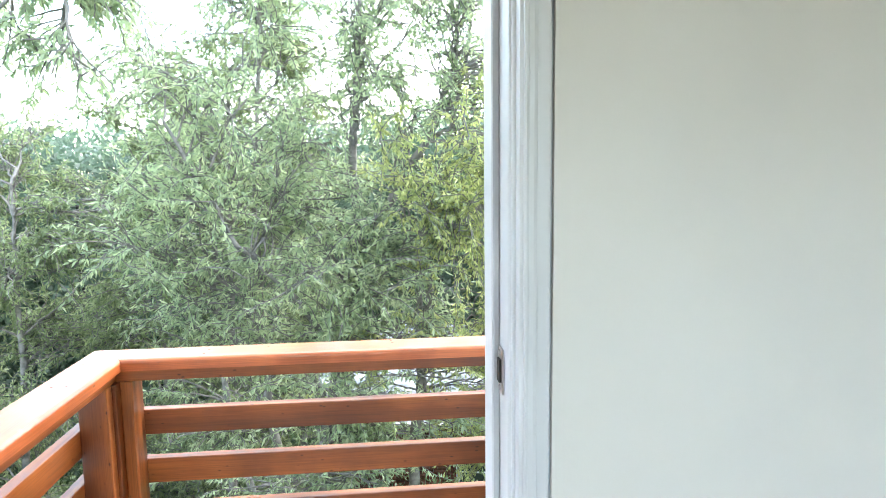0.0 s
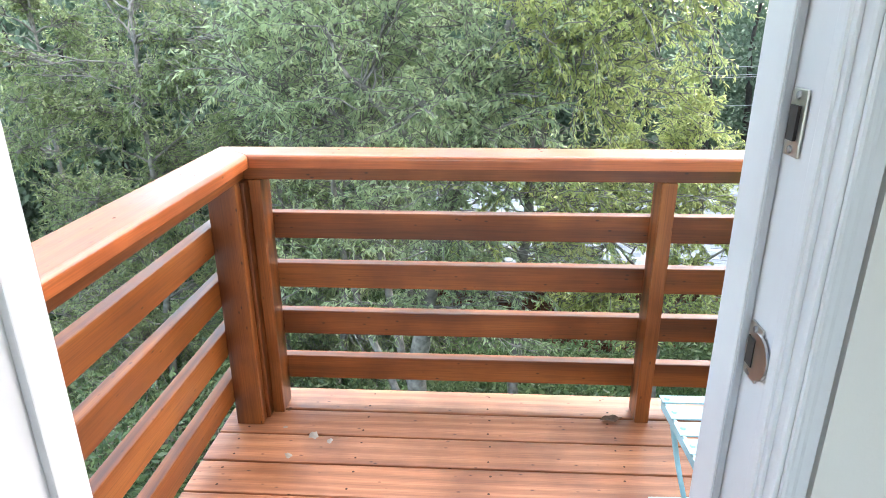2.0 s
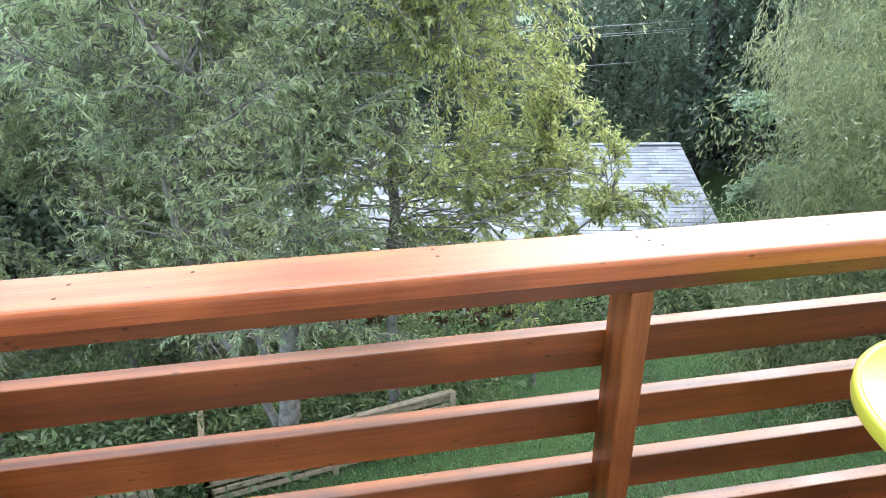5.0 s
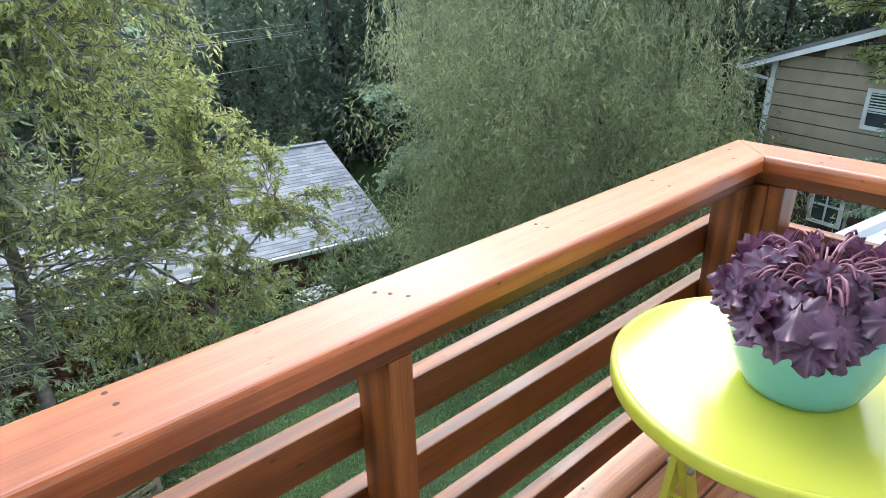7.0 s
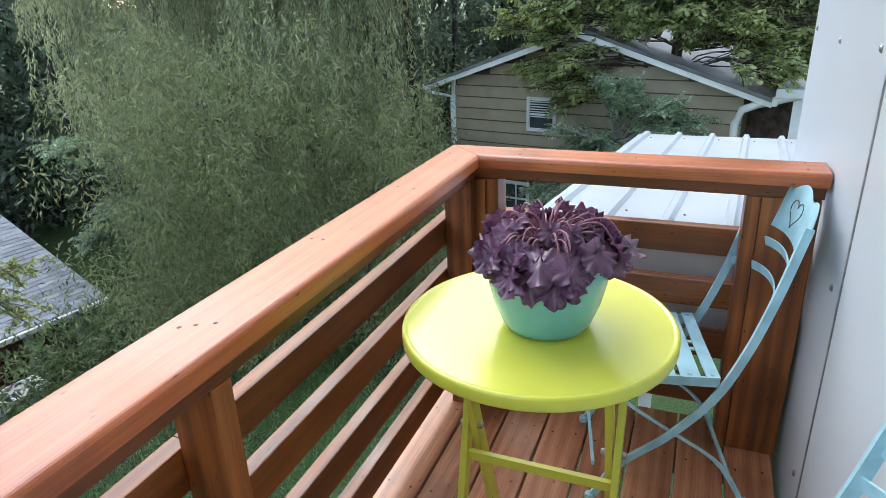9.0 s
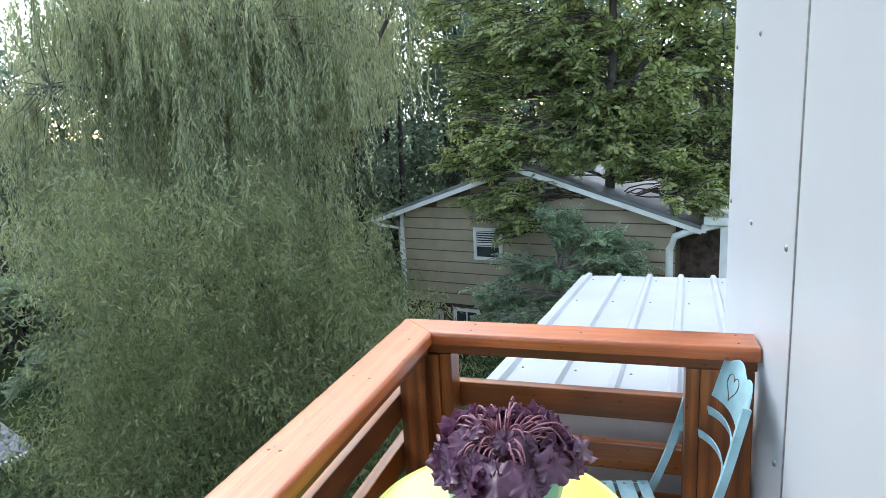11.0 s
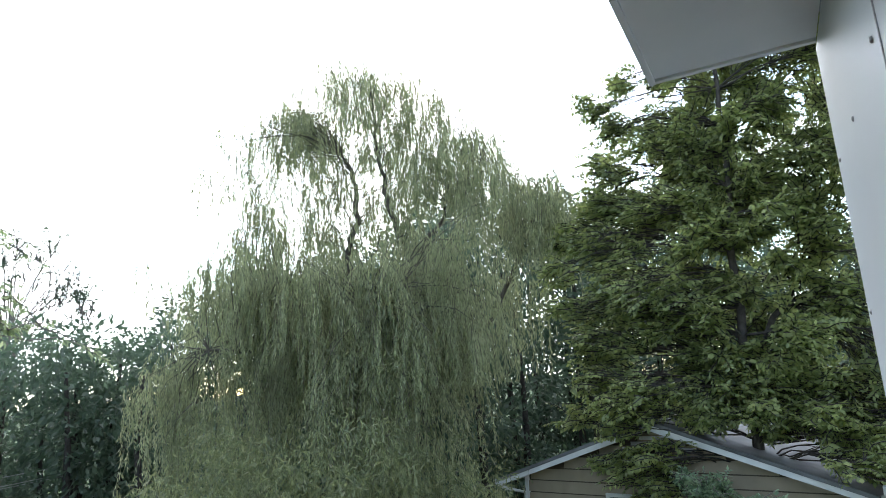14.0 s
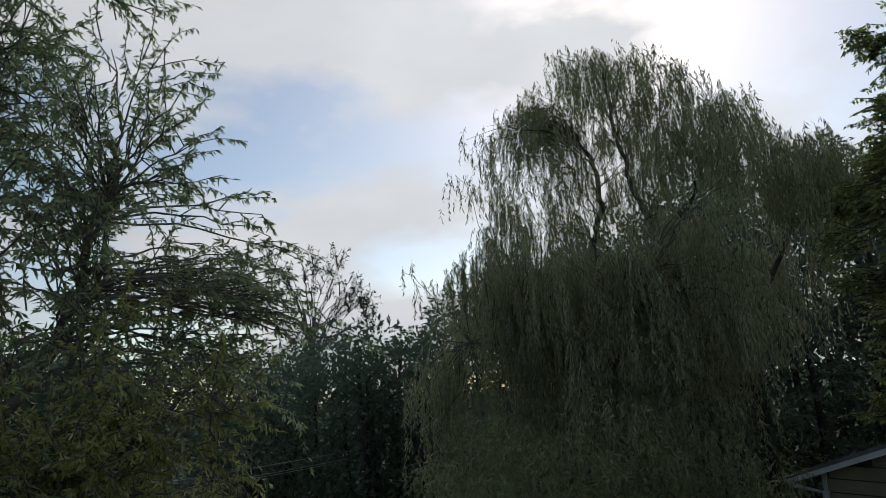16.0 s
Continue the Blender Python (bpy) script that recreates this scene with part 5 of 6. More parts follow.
def front_trees():
    g = gz(-0.5, 7.4)
    main = [([(-0.5, 7.4, g - 0.3), (-0.15, 7.4, -3.2), (0.3, 7.45, -1.2), (0.55, 7.5, 0.0)], 0.17, 0.12),
            ([(0.55, 7.5, 0.0), (1.1, 7.5, 1.2), (1.8, 7.6, 2.4), (2.3, 7.6, 4.2)], 0.09, 0.03),
            ([(0.55, 7.5, 0.0), (0.5, 7.7, 1.8), (0.65, 7.6, 4.0), (0.8, 7.5, 6.4)], 0.085, 0.025),
            ([(1.45, 7.6, -1.4), (1.75, 7.7, 0.2), (2.6, 7.8, 1.1), (3.4, 7.4, 2.0)], 0.07, 0.025),
            ([(-0.35, 7.5, g + 1.0), (-0.9, 7.7, -2.2), (-1.0, 7.8, 0.4), (-0.8, 7.7, 3.6)], 0.08, 0.025),
            ([(-0.45, 7.5, g + 0.6), (-1.5, 7.9, -2.6), (-1.7, 8.0, 0.2), (-1.6, 8.0, 2.6)], 0.07, 0.02),
            ([(0.3, 7.4, -1.2), (-0.5, 7.2, -0.2), (-1.2, 6.9, 0.7), (-1.9, 6.6, 2.2)], 0.06, 0.02)]
    blobs = [(0.6, 7.0, 3.6, 1.3, 1.0, 1.2, 0.9), (-0.2, 6.9, 0.2, 1.3, 1.0, 1.2, 0.9), (0.9, 6.9, 0.0, 1.2, 1.0, 1.0, 0.8), (1.6, 7.0, 3.2, 1.1, 1.0, 1.1, 0.8), (-0.2, 7.0, 5.4, 1.2, 1.0, 1.2, 0.8), (3.9, 6.9, 3.2, 0.7, 0.8, 0.7, 0.5), (0.9, 7.1, 6.6, 1.2, 1.0, 1.0, 0.7), (1.8, 6.6, 1.4, 1.2, 1.0, 1.2, 0.9), (-0.6, 6.7, 1.8, 1.2, 1.0, 1.2, 0.8), (-2.6, 7.2, 0.9, 1.0, 1.0, 1.0, 0.7), (2.9, 6.9, 4.7, 0.9, 0.9, 0.9, 0.6), (1.7, 7.0, 6.0, 1.0, 0.9, 1.0, 0.6), (3.9, 7.0, 2.6, 0.9, 0.9, 0.9, 0.7), (2.6, 7.2, 0.2, 1.1, 1.0, 0.9, 0.8), (2.7, 7.3, -0.9, 1.2, 0.9, 0.8, 0.8), (1.3, 6.8, -2.3, 1.3, 0.9, 0.7, 0.8), (0.6, 7.4, 5.6, 1.3, 1.2, 1.5, 1.0), (2.3, 7.5, 4.2, 1.3, 1.2, 1.2, 1.0), (-0.9, 7.0, 4.0, 1.4, 1.3, 1.3, 0.9), (3.5, 7.6, 3.3, 1.0, 1.0, 1.0, 0.7), (1.0, 7.0, 2.6, 1.6, 1.2, 1.3, 1.1),
             (-1.9, 6.7, 2.0, 1.3, 1.2, 1.1, 0.8), (2.5, 7.4, 1.5, 1.2, 1.2, 1.0, 0.8), (0.4, 6.6, 0.9, 1.6, 1.1, 1.0, 1.0), (2.0, 7.0, 0.0, 1.5, 1.1, 0.9, 1.0), (-1.6, 7.0, -0.1, 1.5, 1.2, 1.0, 1.0), (0.2, 6.6, -1.4, 1.6, 1.0, 0.9, 1.0), (2.2, 7.2, -1.7, 1.2, 0.9, 0.8, 0.7), (-1.6, 6.8, -2.2, 1.4, 1.1, 0.9, 0.8), (0.7, 7.0, -3.0, 1.3, 0.9, 0.7, 0.6)]
    green = [(x, y + 0.35, z, rx * 1.25, ry * 0.8, rz * 1.25, w if z < 2.5 else w * 0.7) for x, y, z, rx, ry, rz, w in blobs if x < 1.75 or z > 2.0]
    yellow = [(x, y, z, rx * 1.25, ry * 0.8, rz * 1.2, w * 0.85 if z > 0.3 else w * 0.5) for x, y, z, rx, ry, rz, w in blobs if x >= 1.75 and z <= 2.0]
    broadleaf("front_tree", "slender grey-barked tree with drooping oblong green leaves", (-0.5, 7.4, g), main[:3] + main[4:], green, 175, 24, (0.118, 0.033), LEAF_FRONT, BARK, 21, 0.95, 0.6, 0.026, sub=13, size=(0.4, 0.9), spread=1.25)
    g2 = gz(1.3, 7.7)
    stem = [([(1.3, 7.7, g2 - 0.3), (1.35, 7.65, -3.2), (1.45, 7.6, -1.4)], 0.10, 0.075), main[3],
            ([(1.45, 7.6, -1.4), (1.5, 7.7, 0.6), (2.1, 7.7, 2.6), (2.4, 7.6, 4.6)], 0.06, 0.02)]
    broadleaf("yellowing_tree", "slender tree with yellow-green drooping narrow leaves", (1.3, 7.7, g2), stem, yellow, 205, 30, (0.098, 0.028), LEAF_YELLOW, BARK, 22, 0.95, 0.6, 0.026, sub=12, size=(0.4, 0.9), spread=1.25)
    x, y = -5.2, 4.4
    gl = gz(x, y)
    tp = [([(x, y, gl - 0.3), (x + 0.1, y, -1.0), (x + 0.5, y - 0.1, 2.4), (x + 0.9, y - 0.2, 5.5)], 0.16, 0.05),
          ([(x + 0.4, y, 2.0), (-3.6, 4.0, 3.5), (-2.4, 3.7, 3.7), (-1.5, 3.5, 3.2)], 0.06, 0.012), ([(x + 0.5, y, 2.8), (-3.4, 3.9, 4.6), (-2.2, 3.6, 4.6)], 0.05, 0.012)]
    bl = [(-1.7, 3.6, 2.75, 0.8, 0.6, 0.6, 0.55), (-2.5, 3.7, 2.9, 0.9, 0.6, 0.7, 0.6), (-3.2, 3.9, 2.7, 0.8, 0.6, 0.6, 0.6), (-1.2, 3.5, 3.2, 0.7, 0.6, 0.4, 0.4), (-2.2, 3.7, 4.3, 0.8, 0.6, 0.5, 0.5), (-3.4, 4.0, 3.9, 0.8, 0.7, 0.7, 0.8), (-4.2, 4.2, 5.0, 1.2, 1.0, 1.0, 1.2), (-5.4, 4.4, 3.0, 1.3, 1.2, 1.2, 1.2), (-5.6, 4.4, 0.6, 1.3, 1.2, 1.2, 1.0)]
    broadleaf("leaning_tree", "tree with thin branches of hanging narrow leaves over the yard", (x, y, gl), tp, bl, 130, 17, (0.12, 0.030), LEAF_FRONT, BARK, 25, limb_r=0.03, sub=6, spread=1.1)
    # two slim neighbours further back
    for i, (x, y, top, seed) in enumerate(((-2.1, 9.6, 4.6, 31), (-3.6, 10.4, 3.4, 32), (-5.6, 9.2, 2.0, 33), (-8.0, 10.2, 2.2, 34), (-1.0, 11.5, 4.0, 35))):
        g = gz(x, y)
        rng = np.random.default_rng(seed)
        tp = [([(x, y, g - 0.3), (x + 0.1, y, g + 2.2), (x + 0.25, y + 0.1, (g + top) / 2 + 0.8), (x + 0.4, y, top - 0.6)], 0.11, 0.02)]
        bl = []
        for k in range(9):
            h = g + 1.6 + (top - g - 2.0) * k / 8
            a = k * 2.4 + i
            rr = 1.0 + 0.7 * math.sin(math.pi * (k + 0.5) / 9)
            bl.append((x + 0.25 + rr * 0.75 * math.cos(a), y + rr * 0.6 * math.sin(a), h, 1.35, 1.2, 0.95, 1.0))
        broadleaf("slim_tree", "slim green broadleaf tree in the thicket", (x, y, g), tp, bl, 190, 23, (0.115, 0.031), LEAF_SLIM, BARK, seed, 0.9, 0.5, 0.03, group="thicket trees", sub=8, size=(0.45, 0.85), spread=1.15)
    # young yellowing tree before the shingle roof
    x, y = 3.9, 8.3
    g = gz(x, y)
    tp = [([(x, y, g - 0.2), (x - 0.05, y, g + 1.8), (x + 0.12, y, -2.2), (x + 0.05, y, -0.6)], 0.06, 0.02),
          ([(x, y, g + 2.2), (x + 0.5, y - 0.1, -2.6), (x + 1.2, y, -2.1)], 0.035, 0.012), ([(x, y, g + 2.0), (x - 0.5, y, -2.8), (x - 1.0, y, -2.2)], 0.035, 0.012)]
    bl = [(x, y, -0.2, 0.7, 0.7, 0.7, 0.8), (x + 0.05, y, -0.9, 0.9, 0.8, 0.7, 1.0), (x + 0.9, y, -1.3, 0.9, 0.7, 0.6, 0.9), (x - 0.9, y, -1.0, 1.0, 0.8, 0.7, 1.1), (x + 1.25, y, -2.15, 0.8, 0.7, 0.5, 0.8), (x - 0.3, y - 0.2, -2.0, 0.9, 0.8, 0.6, 0.8), (x - 1.5, y, -1.9, 1.1, 0.8, 0.7, 1.0), (x + 0.4, y - 0.2, -3.0, 1.1, 0.8, 0.55, 0.8), (x - 0.8, y - 0.2, -3.3, 1.1, 0.8, 0.7, 0.9), (x - 1.9, y, -3.0, 1.0, 0.8, 0.6, 0.8)]
    broadleaf("young_tree", "young tree with yellowing narrow leaves before the shingle roof", (x, y, g), tp, bl, 130, 30, (0.10, 0.028), LEAF_YELLOW, BARK, 41, 0.8, 0.55, 0.022, sub=9, size=(0.45, 0.85), spread=1.2)


front_trees()


def make_willow():
    rng = np.random.default_rng(77)
    base = (12.9, 7.2, gz(12.9, 7.2))
    t = empty("weeping_willow", base)
    tagged(t, "tall weeping willow with long hanging grey-green strands", "tree")
    b = np.array(base)
    wood, crown = Soup(), Soup()
    limbs = [([(12.9, 7.2, b[2] - 0.3), (12.8, 7.0, -1.0), (12.95, 6.75, 1.8), (13.04, 6.5, 4.4)], 0.30, 0.15),
             ([(13.04, 6.5, 4.4), (13.0, 7.0, 5.6), (13.0, 7.3, 7.2), (13.1, 7.5, 8.9)], 0.085, 0.02),
             ([(13.04, 6.5, 4.4), (13.0, 5.8, 5.1), (13.0, 5.2, 5.9), (12.9, 4.5, 6.3)], 0.07, 0.015),
             ([(12.85, 7.15, -0.5), (13.1, 8.0, 1.8), (13.3, 8.75, 3.6), (13.39, 8.57, 4.85), (13.3, 8.2, 6.4), (13.2, 8.6, 7.8)], 0.20, 0.03),
             ([(13.0, 8.0, 2.0), (12.4, 9.2, 3.4), (12.0, 10.4, 4.2)], 0.09, 0.03),
             ([(12.9, 7.0, 0.4), (11.6, 6.6, 2.2), (10.6, 6.0, 3.0)], 0.10, 0.03),
             ([(12.9, 7.4, 0.6), (11.4, 8.6, 2.2), (10.2, 9.8, 2.6)], 0.10, 0.03),
             ([(13.2, 6.8, 0.9), (14.0, 5.2, 2.8), (14.0, 4.2, 4.4), (13.8, 3.2, 5.2)], 0.08, 0.02),
             ([(13.0, 7.0, 1.0), (14.5, 6.0, 3.0), (15.5, 5.0, 4.0)], 0.05, 0.02)]
    starts = []
    for pts, r0, r1 in limbs:
        p = np.array([list(q) for q in curve_pts(pts, 7)])
        p[1:] += rng.normal(size=p[1:].shape) * 0.04
        wood.add(*tube(p - b, r0, r1, 9))
        starts.append(p[len(p) // 2:])
    starts = np.concatenate(starts)
    # skyline of the crown from its near side to its far side, and boughs that arch up to it and hang
    def skyline(y):
        return np.interp(y, (2.2, 2.7, 4.0, 4.4, 4.7, 5.5, 7.7, 9.2, 11.0, 11.6, 12.4, 13.4), (3.6, 5.6, 6.3, 6.9, 7.8, 8.5, 9.8, 9.7, 9.0, 7.4, 5.4, 4.0))

    def bough_to(tip, bundles, strands, l0, l1, leafy=20):
        s = starts[np.argmin(np.linalg.norm(starts - tip + np.array([0, 0, 0.8]), axis=1) + rng.uniform(0, 1.0, len(starts)))]
        far = np.linalg.norm(tip - s)
        if far > 2.6:
            s = tip + (s - tip) * 2.6 / far
        bough = bend(s, tip, rng, 7, 0.10, 0.13)
        wood.add(*tube(bough - b, 0.013, 0.004, 4))
        for _ in range(bundles):
            q0 = bough[rng.integers(4, 7)] + rng.normal(size=3) * 0.14
            drift0 = rng.normal(size=(1, 3)) * np.array([0.2, 0.2, 0])
            full = rng.uniform(l0, l1)
            for j in range(strands):
                q = q0 + rng.normal(size=3) * np.array([0.06, 0.06, 0.10])
                low = gz(q[0], q[1]) + 0.3 if q[1] > 5.0 else 1.6
                L = min(full * rng.uniform(0.7, 1.15), max(0.5, q[2] - low))
                m = 7
                ss = np.linspace(0, 1, m)[:, None]
                drift = drift0 + rng.normal(size=(1, 3)) * np.array([0.07, 0.07, 0])
                st = q + drift * L * ss ** 0.6 * 0.8 - UP * L * ss ** 1.15
                st += np.cumsum(rng.normal(size=(m, 3)), 0) * 0.014 * np.array([1, 1, 0.3])
                if j % 2 == 0:
                    wood.add(*tube(st - b, 0.004, 0.002, 3))
                n = int(L * leafy) + 4
                tpos = rng.uniform(0, 1, n) * (m - 1)
                i = np.minimum(tpos.astype(int), m - 2)
                fr = (tpos - i)[:, None]
                c = st[i] * (1 - fr) + st[i + 1] * fr
                al = rng.normal(size=(n, 3)) * 0.33
                al[:, 2] -= 1.0
                crown.add(*leaves(c - b, al, 0.135, 0.022, rng, 0.1))

    # airy upper crown
    for k in range(350):
        y = rng.uniform(2.6, 11.8)
        x = 13.1 + rng.normal() * 1.0
        top = skyline(y) - 0.30 * (x - 13.1) ** 2
        z = top - rng.exponential(0.9) if k % 2 else rng.uniform(4.4, max(4.6, top))
        if z < 4.0 or 7.1 < y < 7.9 and z < 5.3:
            continue
        bough_to(np.array([x, y, z]), 7, 2, 0.35, 1.2 if z < 7.0 else 1.0, 22)
    # heavier lower mass, hung in separate bundles over its near face and on its top
    for k in range(84):
        a = rng.uniform(0, 2 * math.pi)
        R = 5.3 * rng.uniform(0.1, 1.0) ** 0.4 * (0.85 + 0.2 * math.sin(3 * a + 1.0))
        xc, yc, zc = 12.8 + R * math.cos(a) * 0.85, 7.9 + R * math.sin(a), 5.2 - 0.07 * R * R - rng.exponential(1.9)
        if xc > 13.5 and k % 3:
            continue
        for _ in range(5):
            x, y, z = xc + rng.normal() * 0.42, yc + rng.normal() * 0.42, zc + rng.normal() * 0.35
            if y < 3.1 or y < 4.3 and z < 2.2 and x < 12.2:
                continue
            bough_to(np.array([x, y, max(z, gz(x, y) + 1.2)]), 5, 3, 0.7, 2.3, 24)
    wood.make("trunk", BARKW, t, True)
    crown.make("crown", LEAF_WILLOW, t)


make_willow()


def make_dark_tree():
    x, y = 12.0, -0.15
    g = gz(x, y)
    tp = [([(x, y, g - 0.3), (x, y, -1.0), (x + 0.05, y + 0.03, 1.2), (x - 0.1, y - 0.1, 4.0), (x, y - 0.3, 7.5)], 0.13, 0.03),
          ([(x, y, 1.6), (x + 0.4, y - 1.0, 3.0), (x + 0.5, y - 2.0, 4.5)], 0.06, 0.02)]
    bl = [(11.6, 1.9, 0.05, 0.7, 0.7, 0.35, 0.6), (11.7, 1.7, 0.9, 0.7, 0.8, 0.4, 0.7), (12.0, 1.2, 1.9, 0.9, 1.0, 0.6, 1.0), (12.0, -0.6, 1.8, 1.0, 1.1, 0.6, 1.0), (12.0, 1.5, 3.0, 0.9, 1.0, 0.6, 0.9), (12.2, 0.2, 3.3, 1.0, 1.1, 0.7, 1.0), (12.2, -1.2, 3.2, 1.0, 1.2, 0.8, 1.1), (12.2, 1.2, 4.3, 0.9, 0.9, 0.6, 0.9), (12.2, -0.2, 4.7, 1.0, 1.0, 0.7, 1.0), (12.3, -1.7, 4.9, 1.1, 1.2, 0.9, 1.1), (12.2, 0.8, 5.7, 0.8, 0.8, 0.6, 0.8), (12.3, -0.6, 6.2, 0.9, 1.0, 0.7, 0.9), (12.4, -2.0, 6.6, 1.1, 1.2, 1.0, 1.0), (12.3, 0.3, 7.2, 0.7, 0.7, 0.6, 0.6), (12.4, -1.1, 7.8, 0.9, 0.9, 0.8, 0.8), (12.4, -2.9, 3.6, 1.1, 1.2, 1.3, 1.2), (12.4, -1.9, 1.4, 0.9, 1.0, 0.6, 0.8), (11.7, -0.9, 0.9, 0.8, 1.0, 0.4, 0.9), (12.2, 2.2, 3.6, 0.8, 0.8, 0.7, 0.8), (12.2, 1.9, 4.9, 0.7, 0.8, 0.7, 0.7), (12.2, 2.3, 2.2, 0.8, 0.7, 0.6, 0.8), (12.1, 2.1, 1.2, 0.7, 0.7, 0.5, 0.7), (12.3, -0.2, 5.6, 1.0, 1.1, 0.9, 0.9), (12.4, 1.5, 6.2, 0.6, 0.7, 0.6, 0.5), (12.4, -2.6, 5.6, 1.0, 1.0, 1.1, 0.9), (12.4, -2.7, 7.6, 1.0, 1.0, 1.0, 0.8), (11.6, 0.7, 1.0, 0.8, 0.9, 0.4, 0.8), (11.7, -2.0, 0.5, 0.7, 0.8, 0.4, 0.7), (11.8, -1.6, 2.4, 0.9, 1.1, 0.6, 1.0), (12.0, 0.5, 2.5, 0.9, 1.0, 0.6, 0.9), (11.9, 0.2, 5.2, 0.8, 0.9, 0.5, 0.8), (11.9, 0.1, 4.1, 0.8, 0.9, 0.5, 0.8), (11.8, -0.2, 1.5, 0.8, 0.9, 0.3, 0.8), (11.8, -1.2, 4.0, 0.8, 0.9, 0.4, 0.7), (11.4, -0.5, 0.85, 0.7, 0.9, 0.4, 0.8), (11.4, -1.5, 0.6, 0.7, 0.9, 0.45, 0.8), (11.5, -2.4, 1.0, 0.8, 0.9, 0.5, 0.8)]
    broadleaf("dark_tree", "tall dark green leafy tree standing before the beige house", (x, y, g), tp, [(x, y, z, rx, ry * 1.1, rz, w) for x, y, z, rx, ry, rz, w in bl], 430, 16, (0.105, 0.042), LEAF_DARK, BARKD, 51, 0.34, 0.45, 0.022, sub=12, size=(0.34, 0.6), spread=1.2, tall=1.3, frond=True)


make_dark_tree()


def make_corner_tree():
    """Open-crowned broad-leaved tree past the house corner."""
    x, y = 14.6, -4.2
    g = gz(x, y)
    tp = [([(x, y, g - 0.3), (x, y, 0.0), (x - 0.1, y + 0.3, 4.0), (x, y + 0.6, 8.2)], 0.16, 0.03),
          ([(x, y, 2.5), (x - 0.2, y + 1.2, 4.2), (x - 0.3, y + 2.2, 5.4)], 0.07, 0.02), ([(x, y, 0.6), (x - 0.3, y + 0.8, 1.8)], 0.05, 0.02)]
    bl = [(14.0, -2.9, 2.0, 0.7, 0.6, 0.7, 0.7), (14.0, -3.1, 3.2, 0.7, 0.6, 0.8, 0.8), (14.2, -3.0, 0.7, 0.6, 0.6, 0.6, 0.6), (14.2, -2.6, 5.4, 0.9, 0.8, 0.8, 0.8), (14.2, -2.2, 6.6, 0.9, 0.8, 0.8, 0.6), (14.3, -3.4, 6.2, 1.0, 0.9, 1.0, 0.8), (14.4, -3.2, 7.9, 1.0, 1.0, 0.9, 0.7), (14.4, -4.4, 4.6, 1.1, 1.0, 1.2, 0.9), (14.4, -4.4, 2.0, 1.1, 1.0, 1.2, 0.9)]
    broadleaf("corner_tree", "open-crowned tree with pale broad green leaves past the wall", (x, y, g), tp, bl, 110, 16, (0.12, 0.085), LEAF_YELLOW, BARK, 55, 0.6, 0.4, 0.022, sub=6, size=(0.4, 0.7), spread=1.1)


make_corner_tree()


def make_shrub():
    x, y = 10.9, 0.55
    g = gz(x, y)
    tp = [([(x, y, g - 0.2), (x + 0.05, y, g + 1.0), (x, y + 0.1, -1.0)], 0.06, 0.025)]
    bl = [(x, y + 0.1, 0.0, 0.5, 0.5, 0.3, 0.7), (x, y - 1.2, -1.0, 0.6, 0.6, 0.3, 0.7), (x, y - 0.4, -0.5, 0.7, 0.7, 0.3, 0.9), (x, y - 0.05, -0.25, 0.6, 0.6, 0.28, 0.9), (x, y - 0.9, -0.65, 0.6, 0.6, 0.26, 0.8), (x, y + 0.8, -0.95, 0.6, 0.6, 0.26, 0.8), (x - 0.1, y + 1.25, -1.35, 0.5, 0.5, 0.22, 0.6), (x, y + 0.2, -0.95, 0.8, 0.7, 0.3, 1.0), (x, y - 0.7, -1.25, 0.8, 0.7, 0.3, 1.0), (x, y + 0.5, -1.6, 0.8, 0.7, 0.3, 0.9), (x, y - 0.3, -1.9, 0.8, 0.7, 0.35, 0.9), (x, y + 1.2, -1.75, 0.5, 0.5, 0.2, 0.6)]
    broadleaf("feathery_shrub", "feathery blue-green shrub against the beige siding", (x, y, g), tp, bl, 130, 26, (0.085, 0.026), LEAF_SHRUB, BARK, 61, 0.55, 0.25, 0.022, frond=True)


make_shrub()


def make_sumac():
    """Spreading shrub of long drooping fronds past the end of the shingle roof."""
    x, y = 11.5, 12.4
    g = gz(x, y)
    rng = np.random.default_rng(64)
    tp = [([(x, y, g - 0.2), (x + 0.1, y, g + 1.8), (x - 0.1, y - 0.1, -2.0)], 0.07, 0.03)]
    bl = [(x - 1.0 + 1.9 * rng.uniform(), y - 0.5 + rng.uniform(), z, 0.9, 0.8, 0.35, 1.0) for z in (-1.0, -1.5, -2.0, -2.5, -3.0, -3.5, -4.1, -4.7)]
    broadleaf("sumac_shrub", "blue-green shrub with drooping feathery fronds beside the roof", (x, y, g), tp, bl, 95, 24, (0.15, 0.045), LEAF_SHRUB, BARK, 65, 0.75, 0.5, 0.03, sub=6, size=(0.5, 0.9), spread=1.1, frond=True)


make_sumac()


